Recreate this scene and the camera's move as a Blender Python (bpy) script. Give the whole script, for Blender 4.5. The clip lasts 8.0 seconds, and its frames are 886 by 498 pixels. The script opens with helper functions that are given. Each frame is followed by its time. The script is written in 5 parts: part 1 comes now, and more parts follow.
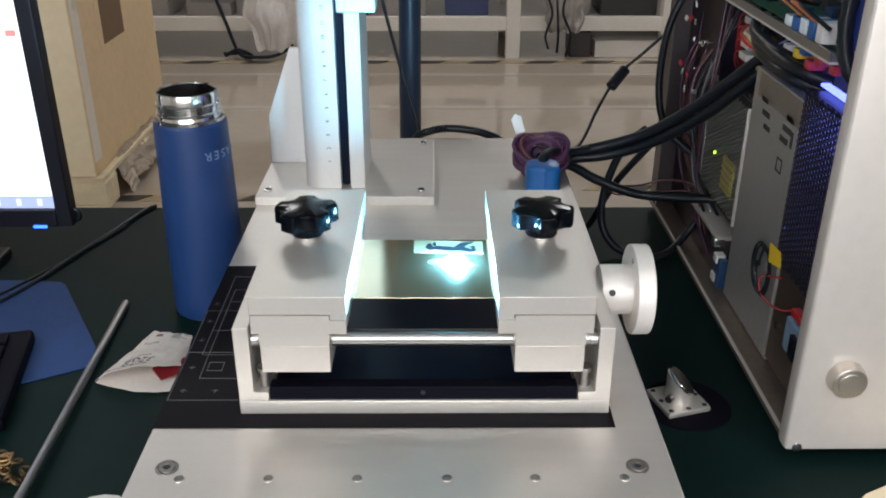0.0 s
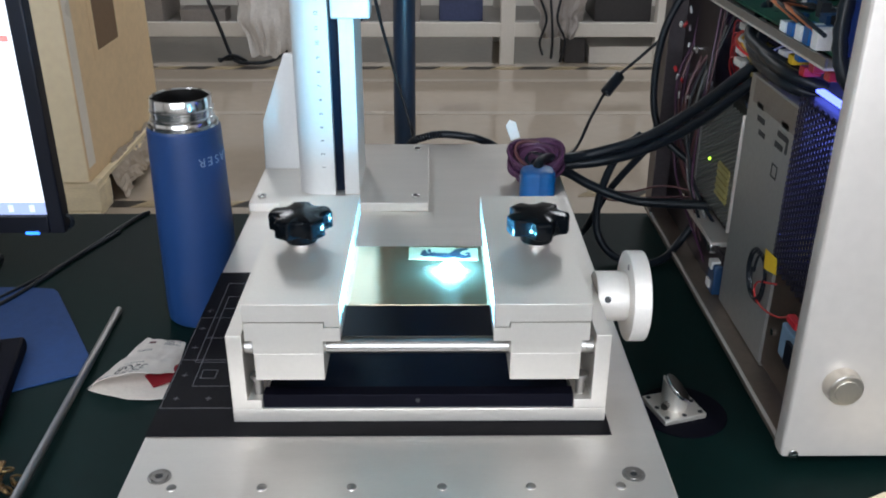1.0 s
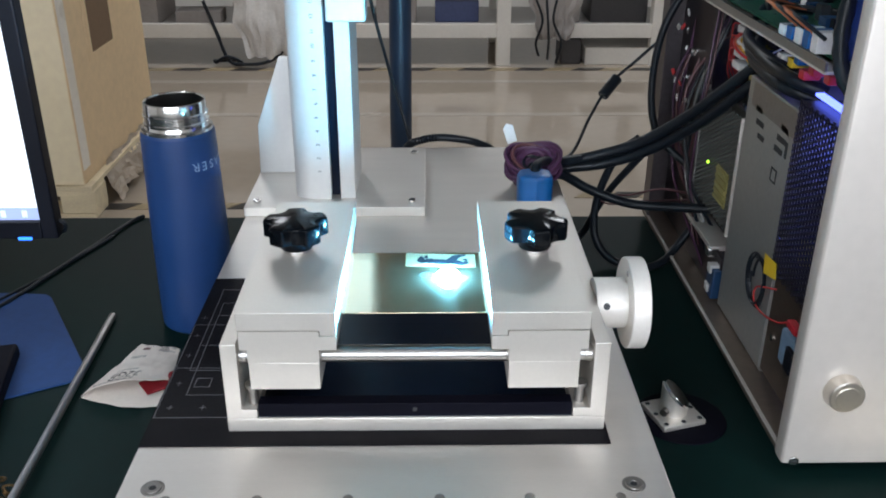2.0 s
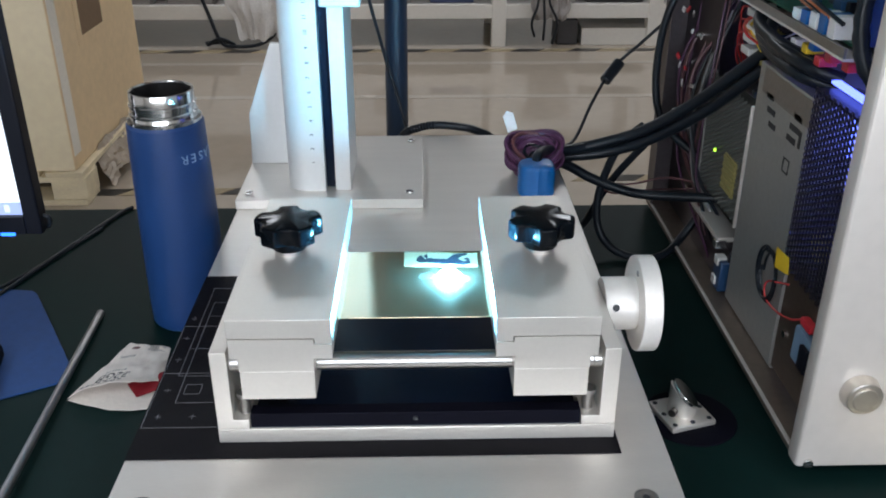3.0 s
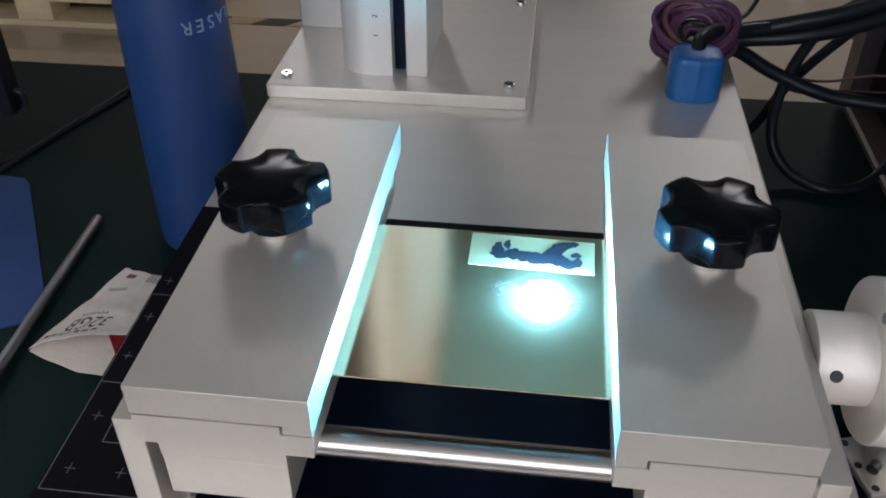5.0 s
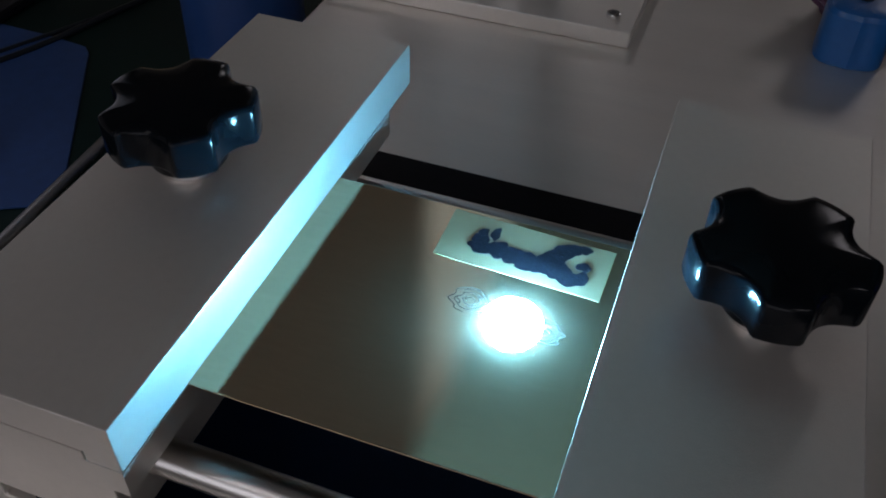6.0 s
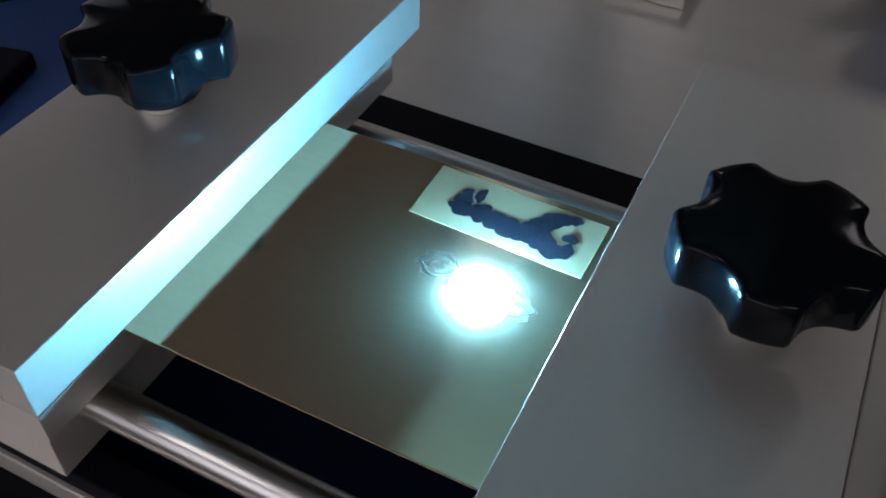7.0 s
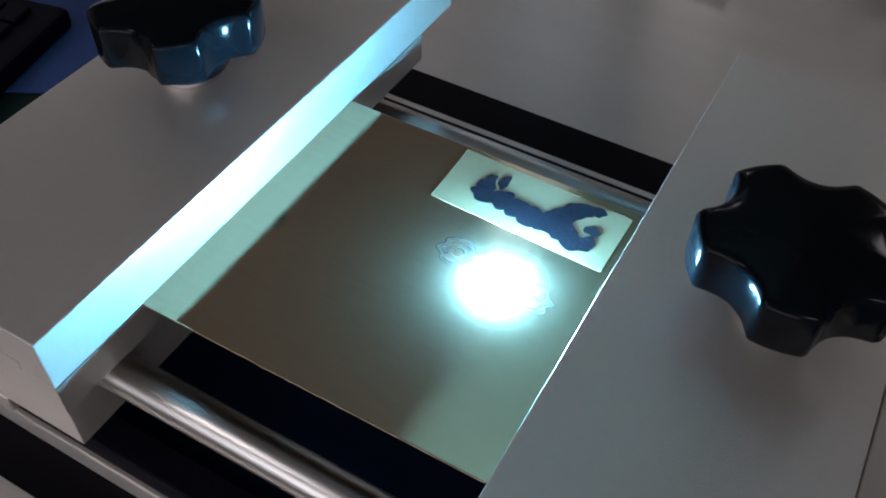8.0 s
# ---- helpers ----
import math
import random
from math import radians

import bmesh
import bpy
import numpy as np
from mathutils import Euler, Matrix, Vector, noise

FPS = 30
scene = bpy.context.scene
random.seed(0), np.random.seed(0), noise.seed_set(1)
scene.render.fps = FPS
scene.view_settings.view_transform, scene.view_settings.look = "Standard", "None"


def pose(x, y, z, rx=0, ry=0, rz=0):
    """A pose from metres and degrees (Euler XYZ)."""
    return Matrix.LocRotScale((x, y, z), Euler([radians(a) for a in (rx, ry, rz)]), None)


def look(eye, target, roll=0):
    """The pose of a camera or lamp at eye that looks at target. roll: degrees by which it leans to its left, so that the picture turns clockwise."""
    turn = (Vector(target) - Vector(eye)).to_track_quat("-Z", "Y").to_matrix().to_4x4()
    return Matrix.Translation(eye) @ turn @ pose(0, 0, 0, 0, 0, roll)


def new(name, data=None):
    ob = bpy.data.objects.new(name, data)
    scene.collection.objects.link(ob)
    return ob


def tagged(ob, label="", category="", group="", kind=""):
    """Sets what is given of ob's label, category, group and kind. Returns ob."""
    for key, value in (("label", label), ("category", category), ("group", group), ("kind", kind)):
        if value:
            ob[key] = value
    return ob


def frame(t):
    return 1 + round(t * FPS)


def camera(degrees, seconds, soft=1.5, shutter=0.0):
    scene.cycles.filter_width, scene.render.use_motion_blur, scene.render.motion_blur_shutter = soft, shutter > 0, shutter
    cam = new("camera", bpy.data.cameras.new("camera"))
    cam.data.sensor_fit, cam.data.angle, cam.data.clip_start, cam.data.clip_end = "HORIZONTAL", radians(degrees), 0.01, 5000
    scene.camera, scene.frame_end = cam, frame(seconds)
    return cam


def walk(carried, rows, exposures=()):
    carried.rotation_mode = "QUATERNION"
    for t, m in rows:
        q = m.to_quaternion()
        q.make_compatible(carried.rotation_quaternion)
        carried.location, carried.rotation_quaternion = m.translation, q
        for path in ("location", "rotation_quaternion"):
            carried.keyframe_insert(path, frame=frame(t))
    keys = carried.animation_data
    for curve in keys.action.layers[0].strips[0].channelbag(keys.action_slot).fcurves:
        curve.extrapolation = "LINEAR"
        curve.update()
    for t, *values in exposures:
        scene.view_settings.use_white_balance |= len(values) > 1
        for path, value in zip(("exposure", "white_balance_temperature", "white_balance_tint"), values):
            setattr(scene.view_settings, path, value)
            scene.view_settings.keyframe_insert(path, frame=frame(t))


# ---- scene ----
# ------------------------------------------------------------ camera
cam = camera(52.48, 8.0, soft=1.9)
ROWS = [
    (0, look((0.0090, -0.5230, 0.3800), (0.0121, -0.0720, 0.1642), 0.10)),
    (0.5, look((0.0084, -0.5208, 0.3796), (0.0134, -0.0688, 0.1659), 0.20)),
    (1, look((0.0087, -0.5196, 0.3792), (0.0149, -0.0672, 0.1662), 0.24)),
    (1.5, look((0.0085, -0.5160, 0.3800), (0.0159, -0.0632, 0.1680), 0.27)),
    (3, look((0.0053, -0.4759, 0.3775), (0.0160, -0.0281, 0.1554), 0.05)),
    (3.5, look((-0.0068, -0.4376, 0.3759), (0.0064, 0.0041, 0.1419), 0.05)),
    (4, look((-0.0276, -0.3959, 0.3733), (-0.0145, 0.0356, 0.1211), -0.07)),
    (4.5, look((-0.0140, -0.3342, 0.3503), (-0.0228, 0.0837, 0.0759), -0.28)),
    (4.7, look((0.0012, -0.2773, 0.3352), (-0.0230, 0.1327, 0.0500), -0.47)),
    (5.8, look((0.0485, -0.1141, 0.2779), (-0.0631, 0.2407, -0.0564), 1.27)),
    (6, look((0.0603, -0.1008, 0.2715), (-0.0605, 0.2465, -0.0673), 1.50)),
    (6.2, look((0.0715, -0.0923, 0.2686), (-0.0598, 0.2488, -0.0726), 1.04)),
    (6.5, look((0.0797, -0.0859, 0.2648), (-0.0620, 0.2466, -0.0807), 1.10)),
    (7, look((0.0800, -0.0755, 0.2574), (-0.0708, 0.2422, -0.0981), 1.69)),
    (7.5, look((0.0811, -0.0712, 0.2587), (-0.0749, 0.2341, -0.1053), 1.77)),
    (8, look((0.0797, -0.0697, 0.2608), (-0.0782, 0.2276, -0.1089), 2.15)),
]
EXPOSURES = [(0, -0.10, 6330, 11), (0.5, -0.07, 6020, 10), (1.5, -0.05, 5900, 9), (3.0, -0.08, 5860, 9), (3.5, -0.16, 5850, 9), (4.0, -0.27, 5980, 10), (4.7, -0.40, 6220, 12), (5.8, -1.95, 6300, 20), (6.0, -2.15, 6300, 20), (6.5, -2.10, 6300, 21), (7, -1.78, 6300, 21), (8, -1.5, 6350, 21)]
walk(cam, ROWS, EXPOSURES)

TABLE = -0.112      # table top; the machine's deck is z = 0
FLOOR = -0.862
CEIL = 1.94

# ------------------------------------------------------------ world and lamps
world = bpy.data.worlds.new("room_air")
world.use_nodes = True
world.node_tree.nodes["Background"].inputs[0].default_value = (0.9, 0.93, 1.0, 1)
world.node_tree.nodes["Background"].inputs[1].default_value = 0.15
scene.world = world


def area_lamp(name, m, sx, sy, watts, colour):
    d = bpy.data.lights.new(name, "AREA")
    d.shape, d.size, d.size_y, d.energy, d.color = "RECTANGLE", sx, sy, watts, colour
    ob = new(name, d)
    ob.matrix_world = m
    return ob


LAMPS = [(-1.3, -1.6), (1.3, -1.6), (-1.2, 3.9), (1.2, 3.9)]
for lx, ly in LAMPS:
    area_lamp("ceiling_lamp", pose(lx, ly, CEIL - 0.045), 0.55, 1.15, 22.0, (1.0, 0.97, 0.93))


# fill light from behind the camera, set in an assumed, unseen window
area_lamp("added_window_fill", look((-0.2, -2.58, 0.75), (-0.2, 0.0, 0.55)), 2.6, 1.3, 36.0, (0.93, 0.965, 1.0))


def point_lamp(name, at, radius, watts, colour):
    d = bpy.data.lights.new(name, "POINT")
    d.energy, d.color, d.shadow_soft_size = watts, colour, radius
    ob = new(name, d)
    ob.location = at
    return ob


SPOT = (0.0225, 0.0690, 0.0865)
point_lamp("case_led_lamp", (0.42, 0.20, 0.150), 0.006, 1.1, (0.16, 0.2, 1.0))


# ------------------------------------------------------------ materials
def material(name, base, rough=0.5, metal=0.0, vary=0.12, scale=40.0, bump=0.0, bump_scale=300.0, stretch=(1, 1, 1), coat=0.0, rough_vary=0.1, per_piece=0.0, spec=0.5):
    m = bpy.data.materials.new(name)
    m.use_nodes = True
    nt = m.node_tree
    b = nt.nodes["Principled BSDF"]
    b.inputs["Metallic"].default_value = metal
    b.inputs["Coat Weight"].default_value = coat
    b.inputs["Specular IOR Level"].default_value = spec
    b.inputs["Coat Roughness"].default_value = 0.08
    tc = nt.nodes.new("ShaderNodeTexCoord")
    mp = nt.nodes.new("ShaderNodeMapping")
    mp.inputs["Scale"].default_value = stretch
    nt.links.new(tc.outputs["Object"], mp.inputs["Vector"])
    big = nt.nodes.new("ShaderNodeTexNoise")
    big.inputs["Scale"].default_value, big.inputs["Detail"].default_value = scale * 0.25, 3
    nt.links.new(mp.outputs[0], big.inputs["Vector"])
    fine = nt.nodes.new("ShaderNodeTexNoise")
    fine.inputs["Scale"].default_value, fine.inputs["Detail"].default_value = scale * 6, 4
    nt.links.new(mp.outputs[0], fine.inputs["Vector"])
    mix = nt.nodes.new("ShaderNodeMix")
    mix.data_type = "FLOAT"
    mix.inputs["Factor"].default_value = 0.45
    nt.links.new(big.outputs["Fac"], mix.inputs["A"])
    nt.links.new(fine.outputs["Fac"], mix.inputs["B"])
    ramp = nt.nodes.new("ShaderNodeValToRGB")
    lo = [max(0, c * (1 - vary)) for c in base]
    hi = [min(1, c * (1 + vary)) for c in base]
    ramp.color_ramp.elements[0].position, ramp.color_ramp.elements[1].position = 0.3, 0.7
    ramp.color_ramp.elements[0].color = (*lo, 1)
    ramp.color_ramp.elements[1].color = (*hi, 1)
    nt.links.new(mix.outputs["Result"], ramp.inputs["Fac"])
    colour = ramp.outputs["Color"]
    if per_piece:
        info = nt.nodes.new("ShaderNodeObjectInfo")
        mr = nt.nodes.new("ShaderNodeMapRange")
        mr.inputs["To Min"].default_value, mr.inputs["To Max"].default_value = 1 - per_piece, 1 + per_piece
        nt.links.new(info.outputs["Random"], mr.inputs["Value"])
        hs = nt.nodes.new("ShaderNodeHueSaturation")
        nt.links.new(mr.outputs[0], hs.inputs["Value"])
        nt.links.new(colour, hs.inputs["Color"])
        colour = hs.outputs["Color"]
    nt.links.new(colour, b.inputs["Base Color"])
    rr = nt.nodes.new("ShaderNodeMapRange")
    rr.inputs["To Min"].default_value = max(0.02, rough - rough_vary)
    rr.inputs["To Max"].default_value = min(1, rough + rough_vary)
    nt.links.new(big.outputs["Fac"], rr.inputs["Value"])
    nt.links.new(rr.outputs[0], b.inputs["Roughness"])
    if bump:
        bn = nt.nodes.new("ShaderNodeTexNoise")
        bn.inputs["Scale"].default_value, bn.inputs["Detail"].default_value = bump_scale, 3
        nt.links.new(mp.outputs[0], bn.inputs["Vector"])
        bp = nt.nodes.new("ShaderNodeBump")
        bp.inputs["Strength"].default_value, bp.inputs["Distance"].default_value = bump, 0.001
        nt.links.new(bn.outputs["Fac"], bp.inputs["Height"])
        nt.links.new(bp.outputs[0], b.inputs["Normal"])
    return m


def glow(name, colour, strength):
    m = bpy.data.materials.new(name)
    m.use_nodes = True
    b = m.node_tree.nodes["Principled BSDF"]
    b.inputs["Base Color"].default_value = (*[c * 0.5 for c in colour], 1)
    b.inputs["Emission Color"].default_value = (*colour, 1)
    b.inputs["Emission Strength"].default_value = strength
    return m


M = {}
M["alu"] = material("blasted_aluminium", (0.72, 0.68, 0.625), 0.42, 0.72, 0.035, 60, 0.12, 2600, rough_vary=0.04)
M["alu_deck"] = material("brushed_deck_aluminium", (0.73, 0.695, 0.65), 0.48, 0.8, 0.05, 30, 0.10, 900, (1, 9, 1), rough_vary=0.05)
M["alu_wheel"] = material("turned_aluminium", (0.78, 0.74, 0.69), 0.45, 0.3, 0.05, 60, 0.12, 1500, rough_vary=0.05)
M["alu_column"] = material("white_anodised_aluminium", (0.66, 0.66, 0.65), 0.42, 0.35, 0.04, 30, 0.06, 1200, rough_vary=0.05)
M["steel"] = material("polished_steel", (0.72, 0.71, 0.70), 0.16, 1.0, 0.06, 40, 0.0, rough_vary=0.05)
M["steel_satin"] = material("satin_steel_rod", (0.50, 0.485, 0.465), 0.29, 1.0, 0.04, 12, 0.0, rough_vary=0.03)
M["button_satin"] = material("satin_button_steel", (0.66, 0.61, 0.54), 0.30, 0.9, 0.05, 60, rough_vary=0.04)
M["steel_dark"] = material("dark_steel", (0.22, 0.21, 0.2), 0.35, 1.0, 0.2, 40)
M["brass_sheet"] = material("rolled_metal_sheet", (0.85, 0.665, 0.45), 0.075, 0.975, 0.07, 16, 0.02, 700, (1, 6, 1), rough_vary=0.025)
M["knob"] = material("black_bakelite", (0.0025, 0.0035, 0.0050), 0.135, 0.0, 0.2, 40, 0.02, 250, rough_vary=0.03, spec=0.09)
M["black"] = material("black_plastic", (0.006, 0.007, 0.012), 0.42, 0.0, 0.2, 50, 0.1, 900, spec=0.22)
# the blue in this black is lens flare haze put into the colour
M["black_gloss"] = material("black_acrylic_hazed", (0.003, 0.008, 0.022), 0.3, 0.0, 0.2, 20, rough_vary=0.05, spec=0.12)
M["mat"] = material("black_work_mat", (0.0038, 0.0032, 0.0052), 0.5, 0.0, 0.25, 30, 0.15, 1800, spec=0.08)
M["pad_black"] = material("navy_black_rubber", (0.003, 0.003, 0.007), 0.6, 0.0, 0.3, 40, 0.15, 900, spec=0.08)
M["ink_white"] = material("white_print", (0.17, 0.17, 0.185), 0.6, 0.0, 0.12, 60)
M["ink_dark"] = material("dark_ink", (0.025, 0.027, 0.03), 0.55, 0.0, 0.2, 60)
M["scorch"] = material("etched_metal", (0.024, 0.021, 0.018), 0.7, 0.0, 0.3, 60, spec=0.02)
M["ink_grey"] = material("grey_ink", (0.3, 0.29, 0.28), 0.6, 0.0, 0.2, 60)
M["char"] = material("charred_engraving", (0.010, 0.011, 0.018), 0.7, 0.0, 0.5, 160, 0.15, 900, spec=0.1)
M["label"] = material("cream_paper_label", (0.26, 0.195, 0.11), 0.6, 0.0, 0.08, 40)
M["table"] = material("dark_green_desk_mat", (0.0016, 0.0125, 0.0110), 0.6, 0.0, 0.22, 10, 0.2, 700, rough_vary=0.08, spec=0.15)
M["table_edge"] = material("table_underside", (0.2, 0.2, 0.2), 0.6, 0.0, 0.1, 20)
M["blue_paint"] = material("navy_powder_coat", (0.011, 0.042, 0.15), 0.40, 0.0, 0.1, 60, 0.18, 2200, rough_vary=0.05)
M["blue_pad"] = material("blue_pad_cloth", (0.009, 0.045, 0.165), 0.7, 0.0, 0.2, 20, 0.3, 1500)
M["blue_cap"] = material("blue_plastic", (0.008, 0.10, 0.32), 0.35, 0.0, 0.12, 40)
M["paper"] = material("white_paper", (0.72, 0.66, 0.60), 0.7, 0.0, 0.08, 40, 0.3, 250)
M["red"] = material("red_plastic", (0.45, 0.02, 0.03), 0.35, 0.0, 0.15, 40)
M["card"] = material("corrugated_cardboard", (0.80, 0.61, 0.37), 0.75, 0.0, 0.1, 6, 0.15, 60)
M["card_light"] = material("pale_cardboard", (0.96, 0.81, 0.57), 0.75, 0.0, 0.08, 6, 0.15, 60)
M["tape"] = material("packing_tape", (0.90, 0.84, 0.74), 0.3, 0.0, 0.1, 10)
M["wood"] = material("pale_pallet_wood", (0.88, 0.73, 0.50), 0.7, 0.0, 0.2, 14, 0.3, 80, (1, 6, 6), per_piece=0.1)
M["pc_shell"] = material("silver_pc_shell", (0.66, 0.61, 0.56), 0.45, 0.35, 0.05, 14, 0.1, 1600, rough_vary=0.05)
M["pc_tray"] = material("plated_tray_sheet", (0.22, 0.175, 0.14), 0.40, 0.7, 0.16, 20, 0.06, 500)
M["ink_faint"] = material("faint_print", (0.20, 0.25, 0.36), 0.5, 0.0, 0.25, 60)
M["steel_dull"] = material("dull_steel", (0.30, 0.295, 0.29), 0.42, 1.0, 0.15, 60)
M["pc_zinc"] = material("galvanised_sheet", (0.30, 0.285, 0.27), 0.40, 0.85, 0.12, 40, 0.08, 500)
M["pc_panel"] = material("grey_plated_sheet", (0.40, 0.395, 0.375), 0.45, 0.6, 0.10, 30, 0.05, 500)
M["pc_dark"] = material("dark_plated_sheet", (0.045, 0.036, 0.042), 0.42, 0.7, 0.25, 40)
M["mesh_grey"] = material("dark_mesh_sheet", (0.17, 0.175, 0.16), 0.45, 0.6, 0.2, 60)
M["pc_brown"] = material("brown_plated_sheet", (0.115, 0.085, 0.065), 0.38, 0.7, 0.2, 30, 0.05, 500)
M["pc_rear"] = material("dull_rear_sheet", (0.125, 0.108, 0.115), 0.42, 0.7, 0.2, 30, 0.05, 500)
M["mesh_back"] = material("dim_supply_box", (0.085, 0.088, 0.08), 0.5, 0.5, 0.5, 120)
M["perf"] = material("perforated_black_sheet", (0.05, 0.048, 0.06), 0.35, 0.7, 0.2, 60)
M["pcb"] = material("green_circuit_board", (0.02, 0.09, 0.05), 0.45, 0.0, 0.4, 120, 0.2, 700)
M["pcb_blue"] = material("blue_circuit_board", (0.015, 0.05, 0.13), 0.4, 0.0, 0.3, 120)
M["switch_blue"] = material("pale_blue_plastic", (0.16, 0.24, 0.34), 0.45, 0.0, 0.15, 60)
M["yellow"] = material("yellow_tape", (0.75, 0.50, 0.02), 0.45, 0.0, 0.1, 60)
M["yellow_coil"] = material("transformer_tape", (0.36, 0.31, 0.10), 0.5, 0.0, 0.25, 60)
M["choke_yellow"] = material("yellow_choke_core", (0.62, 0.55, 0.22), 0.5, 0.0, 0.3, 90)
M["white_plug"] = material("white_nylon_plug", (0.72, 0.70, 0.68), 0.5, 0.0, 0.08, 60)
M["cable"] = material("black_rubber_cable", (0.009, 0.012, 0.017), 0.36, 0.0, 0.2, 60, 0.06, 900, spec=0.3)
M["hose"] = material("blue_black_hose", (0.010, 0.022, 0.045), 0.4, 0.0, 0.2, 30, 0.1, 300)
M["purple"] = material("purple_wire", (0.085, 0.03, 0.075), 0.42, 0.0, 0.2, 60)
M["brown_wire"] = material("brown_wire", (0.12, 0.045, 0.05), 0.45, 0.0, 0.2, 60)
M["orange_wire"] = material("orange_wire", (0.5, 0.14, 0.05), 0.45, 0.0, 0.2, 60)
M["red_wire"] = material("red_wire", (0.5, 0.03, 0.03), 0.42, 0.0, 0.15, 60)
M["brass"] = material("aged_brass", (0.27, 0.18, 0.085), 0.42, 1.0, 0.25, 80)
M["floor"] = material("polished_beige_floor", (0.41, 0.345, 0.275), 0.07, 0.0, 0.07, 3, rough_vary=0.03, spec=1.0)
M["floor_joint"] = material("floor_joint", (0.45, 0.395, 0.33), 0.25, 0.0, 0.08, 10)
M["hazard_black"] = material("worn_black_tape", (0.03, 0.026, 0.022), 0.4, 0.0, 0.4, 30)
M["hazard_yellow"] = material("worn_yellow_tape", (0.33, 0.26, 0.155), 0.4, 0.0, 0.3, 10)
M["wall"] = material("white_wall_paint", (0.72, 0.70, 0.66), 0.7, 0.0, 0.03, 3, 0.1, 90)
M["ceiling"] = material("ceiling_paint", (0.34, 0.33, 0.32), 0.8, 0.0, 0.05, 3)
M["frame_white"] = material("white_steel_frame", (0.70, 0.66, 0.60), 0.4, 0.0, 0.06, 10)
M["grey_goods"] = material("grey_goods", (0.32, 0.29, 0.27), 0.6, 0.0, 0.15, 10)
M["dark_goods"] = material("dark_goods", (0.05, 0.045, 0.045), 0.5, 0.0, 0.2, 10)
M["blue_goods"] = material("blue_goods", (0.08, 0.10, 0.22), 0.6, 0.0, 0.2, 10)
M["bench_top"] = material("grey_bench_top", (0.45, 0.43, 0.41), 0.4, 0.0, 0.06, 6)
M["screen"] = glow("lit_screen", (0.93, 0.95, 1.0), 1.15)
M["screen_bar"] = glow("lit_taskbar", (0.40, 0.48, 0.78), 1.0)
M["screen_red"] = glow("lit_red_mark", (0.95, 0.25, 0.22), 1.0)
M["screen_dark"] = glow("lit_icon", (0.75, 0.8, 0.95), 1.0)
M["led_blue"] = glow("blue_led", (0.04, 0.20, 1.0), 3.0)
M["led_case"] = glow("case_blue_led", (0.14, 0.18, 1.0), 4.0)
M["led_soft"] = glow("soft_blue_light", (0.20, 0.24, 1.0), 1.5)
M["led_green"] = glow("green_led", (0.5, 1.0, 0.05), 2.5)
M["diffuser"] = glow("lamp_diffuser", (0.97, 0.98, 1.0), 3.0)
M["plasma"] = glow("plasma_spark", (0.195, 0.69, 1.0), 5800.0)
M["brown_patch"] = material("brown_print", (0.20, 0.13, 0.075), 0.7, 0.0, 0.1, 8)
M["film_wrap"] = material("dusty_plastic_wrap", (0.62, 0.59, 0.56), 0.35, 0.0, 0.16, 12, 0.3, 60)
M["film_brown"] = material("brownish_film", (0.40, 0.33, 0.255), 0.4, 0.0, 0.25, 14, 0.3, 60)
M["head_paint"] = material("grey_head_paint", (0.27, 0.19, 0.15), 0.55, 0.0, 0.1, 20, 0.1, 900)
M["maroon"] = material("dark_red_card", (0.21, 0.012, 0.018), 0.55, 0.0, 0.15, 60, spec=0.2)


# ------------------------------------------------------------ building helpers
def bev(bm, geom_edges, r, seg=2):
    if r > 0:
        bmesh.ops.bevel(bm, geom=geom_edges, offset=r, segments=seg, affect="EDGES", profile=0.5, clamp_overlap=True)


def box(bm, x0, x1, y0, y1, z0, z1, r=0.0, seg=2):
    res = bmesh.ops.create_cube(bm, size=1.0)
    vs = res["verts"]
    for v in vs:
        v.co = Vector(((x0 + x1) / 2 + v.co.x * (x1 - x0), (y0 + y1) / 2 + v.co.y * (y1 - y0), (z0 + z1) / 2 + v.co.z * (z1 - z0)))
    if r > 0:
        es = list({e for v in vs for e in v.link_edges})
        bev(bm, es, r, seg)
    return bm


def cyl(bm, p0, p1, r0, r1=None, seg=24, cap=True, r=0.0):
    p0, p1 = Vector(p0), Vector(p1)
    d = p1 - p0
    m = Matrix.Translation((p0 + p1) / 2) @ d.to_track_quat("Z", "Y").to_matrix().to_4x4()
    res = bmesh.ops.create_cone(bm, cap_ends=cap, segments=seg, radius1=r0, radius2=r0 if r1 is None else r1, depth=d.length, matrix=m)
    if r > 0:
        vs = set(res["verts"])
        es = [e for e in {e for v in vs for e in v.link_edges} if any(len(f.verts) > 4 for f in e.link_faces)]
        bev(bm, es, r, 2)
    return bm


def prism(bm, poly, axis, a, b, r=0.0):
    """poly: points in the two other axes, in the order x, y, z without the axis."""
    def at(p, h):
        q = list(p)
        q.insert("xyz".index(axis), h)
        return q
    lo = [bm.verts.new(at(p, a)) for p in poly]
    hi = [bm.verts.new(at(p, b)) for p in poly]
    n = len(poly)
    fs = [bm.faces.new(lo[::-1]), bm.faces.new(hi)]
    for i in range(n):
        fs.append(bm.faces.new((lo[i], lo[(i + 1) % n], hi[(i + 1) % n], hi[i])))
    bmesh.ops.recalc_face_normals(bm, faces=fs)
    if r > 0:
        bev(bm, list({e for f in fs for e in f.edges}), r, 2)
    return bm


